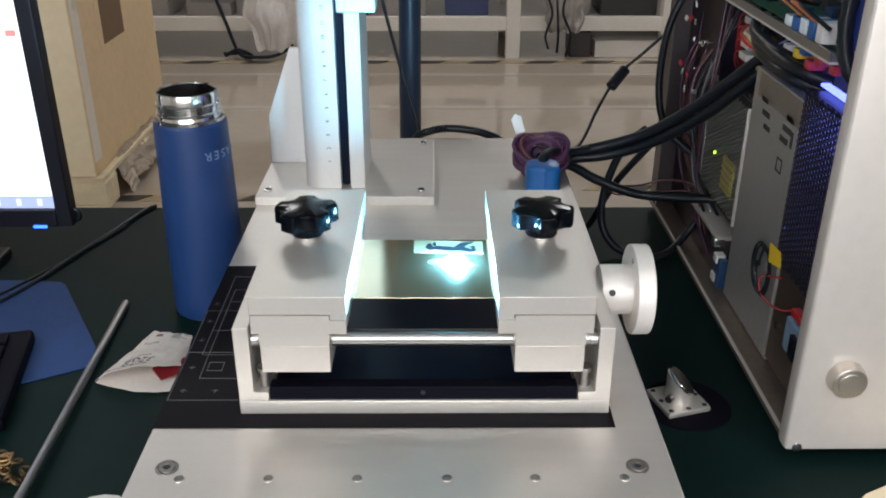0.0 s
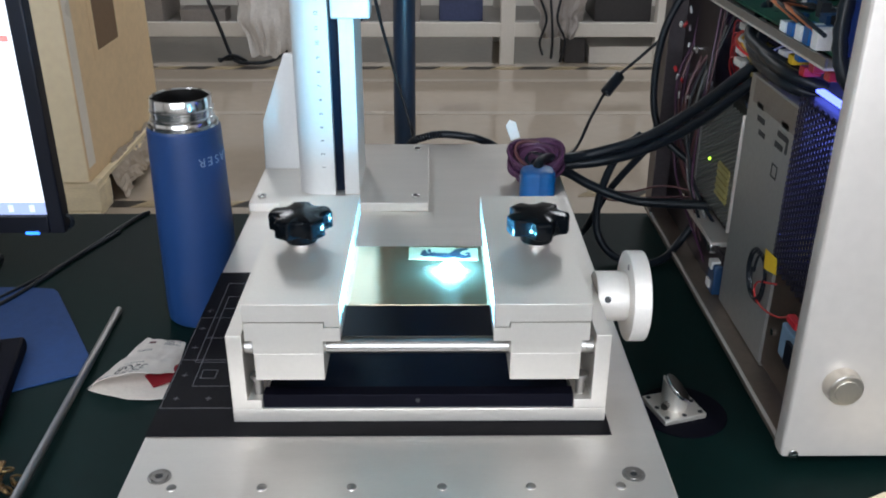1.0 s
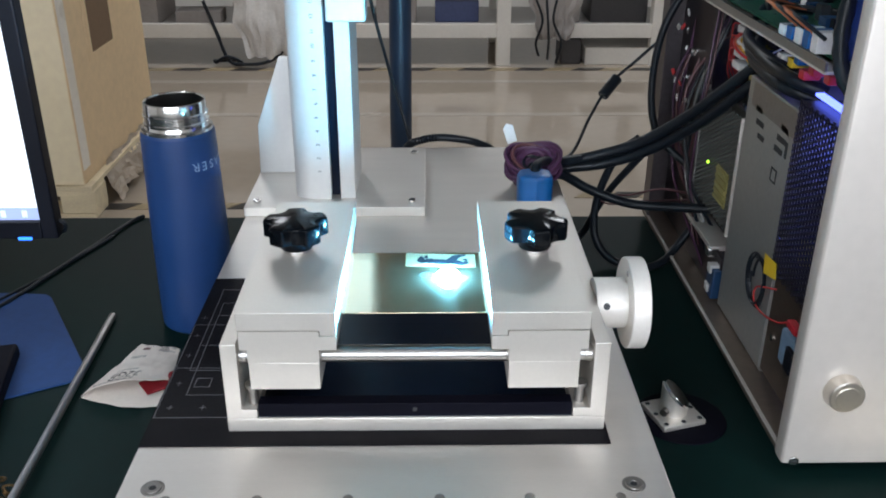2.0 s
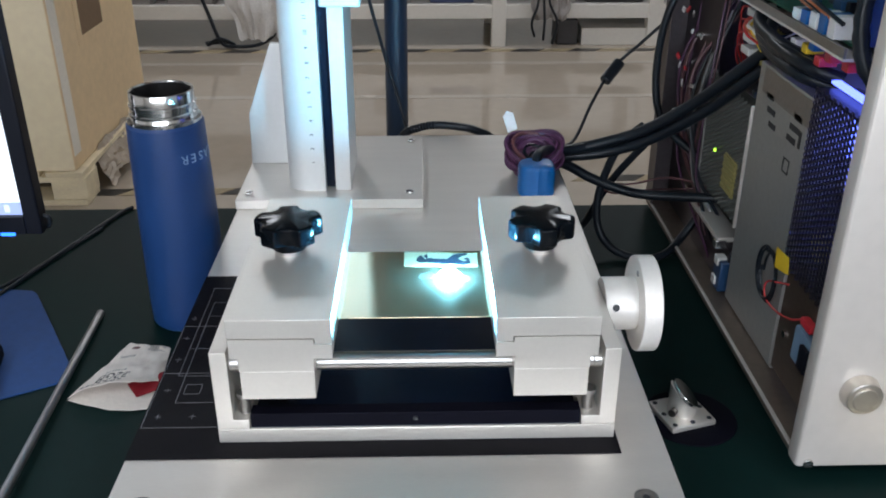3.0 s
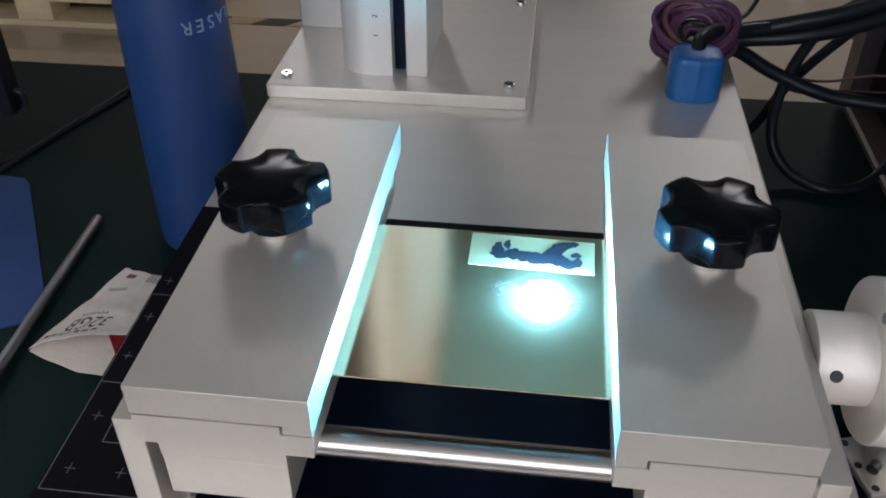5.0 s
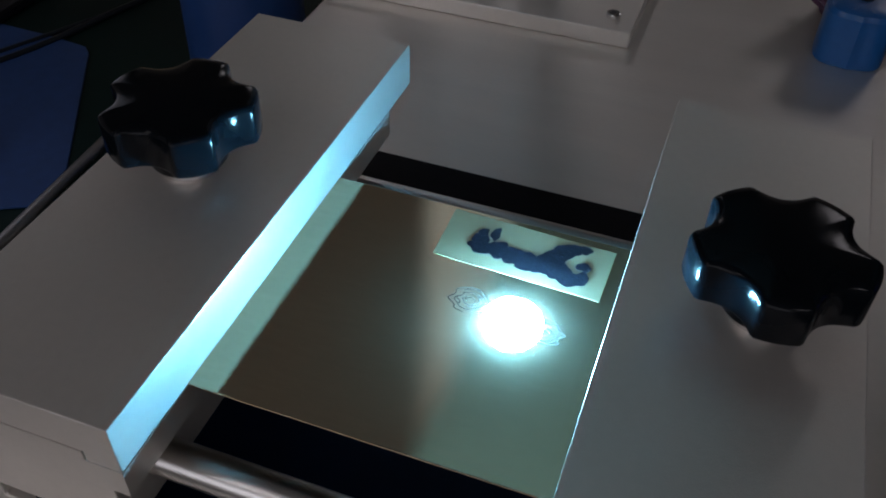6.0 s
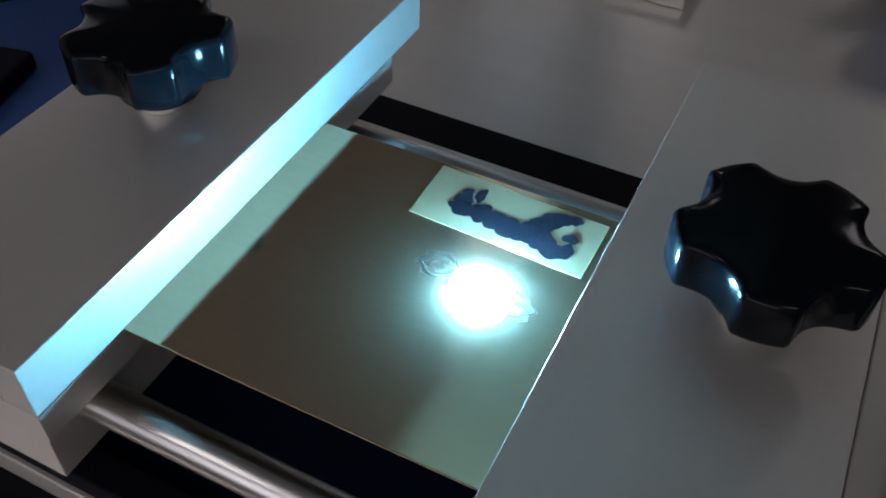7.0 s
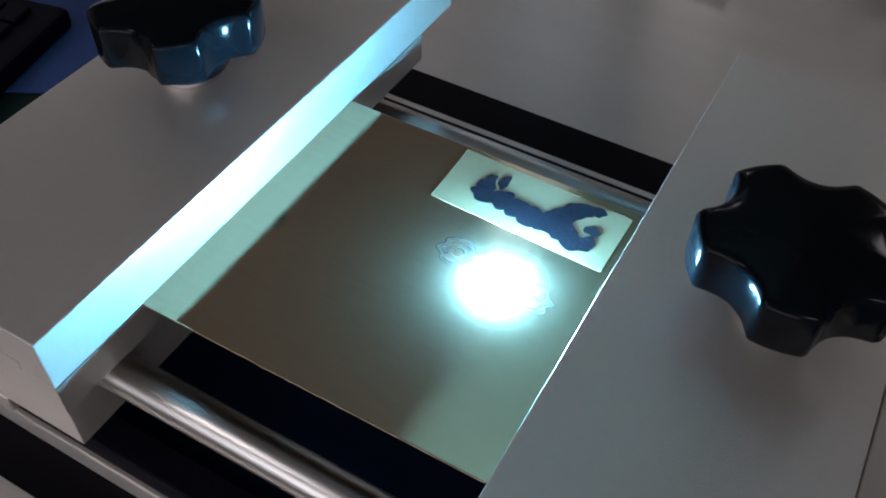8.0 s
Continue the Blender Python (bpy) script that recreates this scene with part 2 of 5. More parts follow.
def lathe(bm, profile, centre, seg=48):
    cx, cy, cz = centre
    rings = []
    for pr, pz in profile:
        if pr <= 1e-6:
            rings.append([bm.verts.new((cx, cy, cz + pz))])
        else:
            rings.append([bm.verts.new((cx + pr * math.cos(2 * math.pi * i / seg), cy + pr * math.sin(2 * math.pi * i / seg), cz + pz)) for i in range(seg)])
    fs = []
    for a, b in zip(rings, rings[1:]):
        for i in range(seg):
            j = (i + 1) % seg
            if len(a) == 1 and len(b) == 1:
                continue
            if len(a) == 1:
                fs.append(bm.faces.new((a[0], b[i], b[j])))
            elif len(b) == 1:
                fs.append(bm.faces.new((a[i], a[j], b[0])))
            else:
                fs.append(bm.faces.new((a[i], a[j], b[j], b[i])))
    bmesh.ops.recalc_face_normals(bm, faces=fs)
    return bm


def spline(pts, per=8):
    pts = [Vector(p) for p in pts]
    p = [2 * pts[0] - pts[1], *pts, 2 * pts[-1] - pts[-2]]
    out = []
    for i in range(1, len(p) - 2):
        for k in range(per):
            t = k / per
            a, b, c, d = p[i - 1], p[i], p[i + 1], p[i + 2]
            out.append(0.5 * (2 * b + (c - a) * t + (2 * a - 5 * b + 4 * c - d) * t * t + (3 * b - 3 * c + d - a) * t ** 3))
    return out + [pts[-1]]


def mark_round(bm):
    """The face layer that marks a rounded mesh, which is shaded smooth over wider angles."""
    return bm.faces.layers.int.get("round") or bm.faces.layers.int.new("round")


def tube(bm, pts, r, seg=10, per=8, ribs=0.0, closed=False):
    mark = mark_round(bm)
    path = spline(pts, per) if per > 1 else [Vector(p) for p in pts]
    rings, up = [], None
    for i, p in enumerate(path):
        d = (path[min(i + 1, len(path) - 1)] - path[max(i - 1, 0)]).normalized()
        if up is None:
            up = d.orthogonal().normalized()
        up = (up - d * up.dot(d)).normalized()
        side = d.cross(up)
        rad = r * (1 + (ribs if i % 2 else -ribs))
        rings.append([bm.verts.new(p + rad * (math.cos(2 * math.pi * k / seg) * up + math.sin(2 * math.pi * k / seg) * side)) for k in range(seg)])
    fs = []
    for a, b in zip(rings, rings[1:]):
        for k in range(seg):
            fs.append(bm.faces.new((a[k], a[(k + 1) % seg], b[(k + 1) % seg], b[k])))
    for f in fs:
        f[mark] = 1
    fs += [bm.faces.new(rings[0][::-1]), bm.faces.new(rings[-1])]
    bmesh.ops.recalc_face_normals(bm, faces=fs)
    return bm


def perforated(bm, origin, u, v, nu, nv, pitch, hole, thick, stagger=False):
    """A sheet of nu x nv cells with a round hole in each, in the plane of u and v, with thickness."""
    o, u, v = Vector(origin), Vector(u), Vector(v)
    n = u.cross(v).normalized()
    sq = [(0.5, 0), (0.5, 0.5), (0, 0.5), (-0.5, 0.5), (-0.5, 0), (-0.5, -0.5), (0, -0.5), (0.5, -0.5)]
    for i in range(nu):
        for j in range(nv):
            c = o + u * (i + 0.5) * pitch + v * (j + (1.0 if stagger and i % 2 else 0.5)) * pitch
            outer = [bm.verts.new(c + (u * a + v * b) * pitch) for a, b in sq]
            front = [bm.verts.new(c + (u * math.cos(k * math.pi / 4) + v * math.sin(k * math.pi / 4)) * hole) for k in range(8)]
            back = [bm.verts.new(w.co - n * thick) for w in front]
            for k in range(8):
                q = (k + 1) % 8
                bm.faces.new((outer[k], outer[q], front[q], front[k]))
                bm.faces.new((front[k], front[q], back[q], back[k]))
    bmesh.ops.remove_doubles(bm, verts=bm.verts[:], dist=pitch * 0.02)
    bmesh.ops.recalc_face_normals(bm, faces=bm.faces[:])
    return bm


def root(ob):
    at = Vector(ob.location)
    while ob.parent:
        ob = ob.parent
        at += Vector(ob.location)
    return at


def finish(bm, name, mat, smooth=True):
    me = bpy.data.meshes.new(name)
    limit = 50 if bm.faces.layers.int.get("round") else 20
    bm.to_mesh(me)
    bm.free()
    if smooth:
        me.polygons.foreach_set("use_smooth", [True] * len(me.polygons))
        me.set_sharp_from_angle(angle=radians(limit))
    me.materials.append(M[mat])
    return me


def part(name, bm, mat, parent, label="", smooth=True):
    """One mesh under a thing or a part; the bmesh is given in world coordinates."""
    bmesh.ops.translate(bm, verts=bm.verts[:], vec=-root(parent))
    ob = new(name, finish(bm, name, mat, smooth))
    ob.parent = parent
    if label:
        tagged(ob, label)
    return ob


def thing(name, at, label, category, group="", kind=""):
    ob = new(name)
    ob.location = at
    ob.empty_display_size = 0.02
    return tagged(ob, label, category, group, kind)


def solid(name, bm, mat, at, label, category, group="", kind="", smooth=True):
    """A thing that is one mesh, given in world coordinates."""
    bmesh.ops.translate(bm, verts=bm.verts[:], vec=-Vector(at))
    ob = new(name, finish(bm, name, mat, smooth))
    ob.location = at
    return tagged(ob, label, category, group, kind)


def B():
    return bmesh.new()


def letters(text, size):
    cu = bpy.data.curves.new("text", "FONT")
    cu.body, cu.size, cu.extrude, cu.align_x, cu.align_y = text, size, 0.0002, "CENTER", "CENTER"
    ob = bpy.data.objects.new("text", cu)
    me = bpy.data.meshes.new_from_object(ob)
    bm = B()
    bm.from_mesh(me)
    bpy.data.objects.remove(ob)
    bpy.data.meshes.remove(me)
    return bm


def turned(bm, m):
    bmesh.ops.transform(bm, matrix=m, verts=bm.verts[:])
    return bm


# ------------------------------------------------------------ the room
RX0, RX1, RY0, RY1 = -3.6, 3.6, -2.6, 6.3
floor = solid("floor", box(B(), RX0, RX1, RY0, RY1, FLOOR - 0.1, FLOOR), "floor", (0, 0, FLOOR), "polished beige floor with a glossy sheen", "floor", kind="structure")
solid("ceiling", box(B(), RX0, RX1, RY0, RY1, CEIL, CEIL + 0.1), "ceiling", (0, 0, CEIL), "plain white ceiling", "ceiling", kind="structure")
solid("wall_north", box(B(), RX0 - 0.15, RX1 + 0.15, RY1, RY1 + 0.15, FLOOR, CEIL), "wall", (0, RY1, FLOOR), "plain off-white painted wall", "wall", kind="structure")
b = B()
for x0, x1, z0, z1 in ((RX0 - 0.15, -1.55, FLOOR, CEIL), (1.15, RX1 + 0.15, FLOOR, CEIL), (-1.55, 1.15, FLOOR, 0.05), (-1.55, 1.15, 1.45, CEIL)):
    box(b, x0, x1, RY0 - 0.15, RY0, z0, z1)
solid("wall_south", b, "wall", (0, RY0, FLOOR), "off-white painted wall with a wide opening for the assumed window", "wall", kind="structure")
# unseen window with a glowing pane, added to light the fronts
win = thing("assumed_window", (-0.2, RY0 - 0.1, 0.05), "assumed wide white framed window, unseen, added as a light source", "window", kind="structure")
b = B()
for x0, x1, z0, z1 in ((-1.55, -1.50, 0.05, 1.45), (1.10, 1.15, 0.05, 1.45), (-0.225, -0.175, 0.10, 1.40), (-1.50, 1.10, 0.05, 0.10), (-1.50, 1.10, 1.40, 1.45)):
    box(b, x0, x1, RY0 - 0.12, RY0 - 0.06, z0, z1)
part("window_frame", b, "frame_white", win)
part("pane", box(B(), -1.50, 1.10, RY0 - 0.10, RY0 - 0.095, 0.10, 1.40), "diffuser", win, "frosted pane glowing as added fill light")
solid("wall_west", box(B(), RX0 - 0.15, RX0, RY0, RY1, FLOOR, CEIL), "wall", (RX0, 0, FLOOR), "plain off-white painted wall", "wall", kind="structure")
solid("wall_east", box(B(), RX1, RX1 + 0.15, RY0, RY1, FLOOR, CEIL), "wall", (RX1, 0, FLOOR), "plain off-white painted wall", "wall", kind="structure")

for lx, ly in LAMPS:
    cl = thing("ceiling_light", (lx, ly, CEIL - 0.04), "flat white rectangular ceiling light panel, switched on", "ceiling light", "ceiling lights")
    b = B()
    for x0, x1, y0, y1 in ((-0.30, -0.28, -0.6, 0.6), (0.28, 0.30, -0.6, 0.6), (-0.28, 0.28, -0.6, -0.58), (-0.28, 0.28, 0.58, 0.6)):
        box(b, lx + x0, lx + x1, ly + y0, ly + y1, CEIL - 0.05, CEIL)
    part("frame", b, "frame_white", cl)
    part("diffuser", box(B(), lx - 0.279, lx + 0.279, ly - 0.579, ly + 0.579, CEIL - 0.03, CEIL - 0.02), "diffuser", cl)

# marks on the floor: pale joints and worn hazard tape
for k, jy in enumerate((3.64, 4.25)):
    part("floor_joint", box(B(), RX0, RX1, jy - 0.025, jy + 0.025, FLOOR, FLOOR + 0.0015), "floor_joint", floor)


def hazard(x0, x1, y, step, w, skew=0.05):
    x, n = x0, 0
    while x < x1:
        b = prism(B(), [(x, y - w), (x + step * 0.92, y - w), (x + step * 0.92 + skew, y + w), (x + skew, y + w)], "z", FLOOR, FLOOR + 0.002)
        part("tape_mark", b, "hazard_black" if n % 2 else "hazard_yellow", floor)
        x += step
        n += 1


hazard(-1.55, -0.35, 2.50, 0.12, 0.028)
hazard(0.55, 1.75, 2.60, 0.12, 0.028)
hazard(-1.9, 2.2, 4.52, 0.16, 0.03)

# ------------------------------------------------------------ the table and the laser machine
table = thing("work_table", (0.0, 0.1, FLOOR), "work table covered by a dark green antistatic mat", "table")
part("table_top", box(B(), -1.3, 1.0, -0.62, 0.64, TABLE - 0.035, TABLE - 0.003, 0.003), "table_edge", table)
part("desk_mat", box(B(), -1.3, 1.0, -0.622, 0.642, TABLE - 0.003, TABLE, 0.0012), "table", table, "dark green rubber desk mat")
for lx in (-1.24, 0.94):
    for ly in (-0.55, 0.57):
        part("leg", box(B(), lx - 0.025, lx + 0.025, ly - 0.025, ly + 0.025, FLOOR, TABLE - 0.035, 0.003), "frame_white", table)

machine = thing("laser_marking_machine", (0.0, 0.26, TABLE), "silver aluminium laser marking machine on a work table", "laser machine")
DX0, DX1, DY0, DY1 = -0.188, 0.163, -0.088, 0.611
part("housing", box(B(), DX0 + 0.006, DX1 - 0.006, DY0 + 0.006, DY1 - 0.006, TABLE + 0.01, -0.0122, 0.002), "pc_panel", machine)
for fx in (DX0 + 0.03, DX1 - 0.03):
    for fy in (DY0 + 0.03, DY1 - 0.03):
        part("rubber_foot", cyl(B(), (fx, fy, TABLE), (fx, fy, TABLE + 0.01), 0.012), "black", machine)
HOLES = [-0.1562, -0.0992, -0.0424, 0.0149, 0.0714, 0.1286]
deck = part("deck_plate", box(B(), DX0, DX1, DY0, DY1, -0.012, 0.0, 0.0015), "alu_deck", machine, "brushed aluminium deck plate with screw holes")


def sunk_hole(x, y, rad, parent, mat="steel_dark"):
    """A countersunk hole: a chamfer ring and a dark cone, standing 0.3 mm proud of the plate."""
    bm = B()
    seg = 24
    prof = [(rad, 0.0), (rad * 0.96, 0.0004), (rad * 0.86, 0.0003), (rad * 0.80, 0.0001)]
    lathe(bm, prof, (x, y, 0.0), seg)
    hole = part("threaded_hole", bm, mat, parent)
    part("grub_screw", lathe(B(), [(rad * 0.80, 0.0001), (rad * 0.72, 0.0006), (rad * 0.45, 0.0010), (0.0, 0.0012)], (x, y, 0.0), seg), "pc_zinc", hole)
    return hole


for hx in HOLES:
    sunk_hole(hx, -0.068, 0.0040, deck, "alu_deck")
for bx, by in ((-0.1665, -0.0575), (0.139, -0.0572)):
    sb = part("socket_screw", lathe(B(), [(0.0075, 0.0), (0.0075, 0.0005), (0.0062, 0.0004), (0.0062, 0.0001), (0.0055, 0.0001), (0.0052, 0.0012), (0.0028, 0.0012), (0.0025, 0.0002), (0.0, 0.0002)], (bx, by, 0.0), 28), "pc_zinc", deck)
    part("hex_socket", cyl(B(), (bx, by, 0.0002), (bx, by, 0.0006), 0.0024, seg=6), "ink_dark", sb)

# column on its own base plate
colbase = part("column_base", box(B(), -0.189, 0.0052, 0.381, 0.575, 0.0, 0.0105, 0.001), "alu_deck", machine)
for sx, sy in ((-0.1768, 0.397), (-0.0088, 0.397), (-0.1768, 0.55), (-0.0088, 0.556)):
    s = part("screw_head", cyl(B(), (sx, sy, 0.0105), (sx, sy, 0.0135), 0.0042, r=0.0006), "steel", machine)
    part("hex_socket", cyl(B(), (sx, sy, 0.0135), (sx, sy, 0.0137), 0.0021, seg=6), "ink_dark", s)


def column_profile():
    x0, x1, y0, y1, r = -0.1372, -0.0972, 0.4055, 0.500, 0.022
    pts = [(x1, y0), (x1, y1), (x0, y1)]
    for k in range(9):
        a = math.pi + k * (math.pi / 2) / 8
        pts.append((x0 + r + r * math.cos(a), y0 + r * 0.75 + r * 0.75 * math.sin(a)))
    return pts


part("column", prism(B(), column_profile(), "z", 0.0105, 0.85), "alu_column", machine, "white anodised column with a printed scale")
part("column_slot", box(B(), -0.0972, -0.0868, 0.418, 0.500, 0.0105, 0.85), "black_gloss", machine, "black recessed slot")
part("column_rail", box(B(), -0.0868, -0.0705, 0.4055, 0.500, 0.0105, 0.85, 0.001), "alu_column", machine)
for k in range(16):
    part("scale_digit", turned(letters(str(k + 1), 0.0055), pose(-0.1085, 0.4052, 0.0424 + 0.0150 * k, 90, 0, 0) @ pose(0, 0, 0, 0, 0, 90)), "ink_dark", machine, smooth=False)
part("gusset", prism(B(), [(-0.1885, 0.0105), (-0.1868, 0.069), (-0.158, 0.147), (-0.1372, 0.147), (-0.1372, 0.0105)], "y", 0.488, 0.496, 0.0008), "alu_column", machine)
part("carriage", box(B(), -0.0905, -0.0515, 0.372, 0.4035, 0.208, 0.46, 0.002), "alu_column", machine)
part("mount_plate", box(B(), -0.0515, 0.05, 0.36, 0.395, 0.335, 0.44, 0.002), "head_paint", machine)
part("laser_head", box(B(), -0.050, 0.090, 0.10, 0.74, 0.325, 0.44, 0.004), "head_paint", machine)
part("galvo_box", box(B(), -0.050, 0.090, -0.02, 0.10, 0.325, 0.45, 0.004), "black", machine)
lens = part("lens", lathe(B(), [(0.0, 0.0), (0.03, 0.0), (0.036, -0.002), (0.042, 0.0), (0.042, 0.022), (0.0, 0.022)], (0.02, 0.045, 0.303)), "black", machine)

# ------------------------------------------------------------ printed black mat under the vise
wm = thing("printed_mat", (-0.02, 0.1, 0.0), "thin black mat with white printed alignment lines", "mat")
part("sheet", box(B(), -0.1878, 0.1322, -0.0155, 0.2335, 0.0, 0.0007), "mat", wm)
LINES = [(-0.1865, 0.017, -0.131, 0.017), (-0.1865, 0.017, -0.1872, 0.148), (-0.1872, 0.148, -0.14, 0.148), (-0.1865, 0.0815, -0.14, 0.0815),
         (-0.1755, 0.078, -0.1762, 0.211), (-0.1762, 0.211, -0.131, 0.211), (-0.170, 0.045, -0.131, 0.045), (-0.170, 0.045, -0.1712, 0.186),
         (-0.1712, 0.186, -0.131, 0.186), (-0.1668, 0.0555, -0.1555, 0.0555), (-0.1668, 0.067, -0.1555, 0.067), (-0.1668, 0.0555, -0.1668, 0.067),
         (-0.1555, 0.0555, -0.1555, 0.067), (-0.175, 0.115, -0.14, 0.115), (-0.1755, 0.078, -0.14, 0.078), (-0.1712, 0.164, -0.14, 0.164)]
for x0, y0, x1, y1 in LINES:
    d = Vector((x1 - x0, y1 - y0, 0))
    n = Vector((-d.y, d.x, 0)).normalized() * 0.0002
    part("printed_line", prism(B(), [(x0 + n.x, y0 + n.y), (x1 + n.x, y1 + n.y), (x1 - n.x, y1 - n.y), (x0 - n.x, y0 - n.y)], "z", 0.0007, 0.0008), "ink_white", wm)
for x, y in ((-0.178, 0.029), (-0.1545, 0.029), (-0.179, 0.06), (-0.181, 0.1), (-0.1815, 0.13), (-0.182, 0.16)):
    b = box(B(), x - 0.0025, x + 0.0025, y - 0.00014, y + 0.00014, 0.0007, 0.0008)
    part("printed_cross", box(b, x - 0.00014, x + 0.00014, y - 0.003, y + 0.003, 0.0007, 0.0008), "ink_white", wm)

# ------------------------------------------------------------ the self-centring vise
vise = thing("clamping_vise", (0.0, 0.08, 0.0007), "silver aluminium two-jaw clamping vise with black star knobs", "vise")
VZ = 0.0007
part("base_plate", box(B(), -0.13, 0.13, 0.0, 0.20, VZ, 0.0117, 0.0008), "alu", vise)
part("floor_insert", box(B(), -0.1085, 0.1070, 0.002, 0.196, 0.0117, 0.0122), "black_gloss", vise, "black glossy insert")
part("front_bar", box(B(), -0.1085, 0.1070, 0.0015, 0.012, 0.0122, 0.0225, 0.0008), "pad_black", vise)
cyl_b = cyl(B(), (-0.0012, 0.0016, 0.0178), (-0.0012, 0.0008, 0.0178), 0.0016)
part("bar_screw", cyl_b, "ink_dark", vise)
for sgn, inner in ((-1, -0.1090), (1, 0.1073)):
    xo = 0.1298 * sgn
    xi = 0.1192 * sgn
    poly = [(xo, 0.0117), (xo, 0.0705), (xi, 0.0705), (xi, 0.0188), (inner, 0.0188), (inner, 0.0117)]
    part("side_wall", prism(B(), poly if sgn < 0 else poly[::-1], "y", 0.0, 0.20, 0.0006), "alu", vise)
    for wy in (0.012, 0.188):
        part("wall_screw", cyl(B(), (xo, wy, 0.056), (xo + 0.0004 * sgn, wy, 0.056), 0.0022), "ink_dark", vise)
for ry, rz in ((0.0105, 0.0572), (0.138, 0.0572)):
    part("guide_rod", cyl(B(), (-0.1195, ry, rz), (0.1195, ry, rz), 0.0058, seg=40), "steel_satin", vise, "polished steel guide rod")
    for sgn in (-1, 1):
        part("rod_collar", cyl(B(), (sgn * 0.1192, ry, rz), (sgn * 0.1135, ry, rz), 0.0062, r=0.0005), "steel_satin", vise)
part("lead_screw", cyl(B(), (-0.1195, 0.085, 0.061), (0.1195, 0.085, 0.061), 0.006), "steel_dark", vise)
for sgn in (-1, 1):
    st = part("stop_screw", cyl(B(), (sgn * 0.1125, 0.01, 0.0188), (sgn * 0.1125, 0.01, 0.031), 0.0034, seg=16), "pc_zinc", vise)
    part("stop_head", cyl(B(), (sgn * 0.1125, 0.01, 0.031), (sgn * 0.1125, 0.01, 0.0345), 0.0052, seg=20, r=0.0005), "pc_zinc", st)

JY0, JY1 = -0.0113, 0.1757
for o, i, leg in ((-0.1145, -0.0510, -0.0635), (0.1127, 0.0490, 0.0612)):
    k = 1 if o > 0 else -1
    step = i + 0.0103 * k
    up = [(o, 0.0874), (o, 0.1005), (i, 0.1005), (i, 0.0836), (step, 0.0836), (step, 0.0874)]
    part("jaw_plate", prism(B(), up if k < 0 else up[::-1], "y", JY0, JY1, 0.0004), "alu", vise, "flat blasted aluminium clamping plate")
    oc, ic = o - 0.0003 * k, i + 0.0003 * k
    mid = [(oc, 0.0731), (oc, 0.0866), (step + 0.0009 * k, 0.0866), (step + 0.0009 * k, 0.0829), (ic, 0.0829), (ic, 0.0729), (leg - 0.001 * k, 0.0729), (leg - 0.001 * k, 0.0731)]
    part("jaw_carrier", prism(B(), mid if k < 0 else mid[::-1], "y", JY0 + 0.0002, JY1 - 0.02, 0.0003), "alu", vise)
    of = o - 0.0040 * k
    part("jaw_foot", box(B(), min(of, leg), max(of, leg), JY0 + 0.0055, 0.15, 0.0600, 0.0731, 0.0003), "alu", vise)
    part("jaw_block", box(B(), min(of, leg) + 0.0002, max(of, leg) - 0.0002, JY0 + 0.0058, 0.15, 0.0392, 0.0598, 0.0004), "alu", vise)


def star_knob(cx, cy, cz, turn, parent):
    """A five-lobed knob: a disc with five round scallops cut into its rim, over a round hub."""
    seg, tip, reach, cut = 160, 0.0232, 0.0286, 0.0103

    def radius(a):
        phi = (a - turn + math.pi / 5) % (2 * math.pi / 5) - math.pi / 5
        phi = math.pi / 5 - abs(phi)
        side = reach * math.sin(phi)
        scallop = reach * math.cos(phi) - math.sqrt(cut * cut - side * side) if abs(side) < cut else 0.04
        k = 0.0011
        h = max(k * 3 - abs(tip - scallop), 0.0) / (k * 3)
        return min(tip, scallop) - h * h * k * 0.75

    def ring(inset, z, round_at=None):
        out = []
        for k in range(seg):
            a = 2 * math.pi * k / seg
            rad = round_at if round_at else radius(a) - inset
            out.append((cx + rad * math.cos(a), cy + rad * math.sin(a), z))
        return out
    bm = B()
    mark = mark_round(bm)
    levels = [ring(0, cz + 0.0028, 0.0108), ring(0, cz + 0.0030, 0.0116), ring(0, cz + 0.0036, 0.0120), ring(0, cz + 0.0098, 0.0126), ring(0, cz + 0.0108, 0.0136), ring(0.0012, cz + 0.0112), ring(0.0004, cz + 0.0116), ring(0.0, cz + 0.0124),
              ring(0.0, cz + 0.0225), ring(0.0003, cz + 0.0233), ring(0.0009, cz + 0.0239), ring(0.0019, cz + 0.0243), ring(0.0040, cz + 0.0247), ring(0, cz + 0.0253, 0.0105), ring(0, cz + 0.0256, 0.0045)]
    rows = [[bm.verts.new(p) for p in r] for r in levels]
    fs = []
    for a, c in zip(rows, rows[1:]):
        for k in range(seg):
            fs.append(bm.faces.new((a[k], a[(k + 1) % seg], c[(k + 1) % seg], c[k])))
    fs += [bm.faces.new(rows[0][::-1]), bm.faces.new(rows[-1])]
    for f in fs:
        f[mark] = 1
    bmesh.ops.recalc_face_normals(bm, faces=fs)
    kn = part("star_knob", bm, "knob", parent, "glossy black five-lobed star knob")
    part("collar", cyl(B(), (cx, cy, cz), (cx, cy, cz + 0.0028), 0.0100, seg=36, r=0.0006), "steel", kn, "polished steel collar")


star_knob(-0.0870, 0.0830, 0.1005, 0.40, vise)
star_knob(0.0858, 0.0828, 0.1005, 1.06, vise)

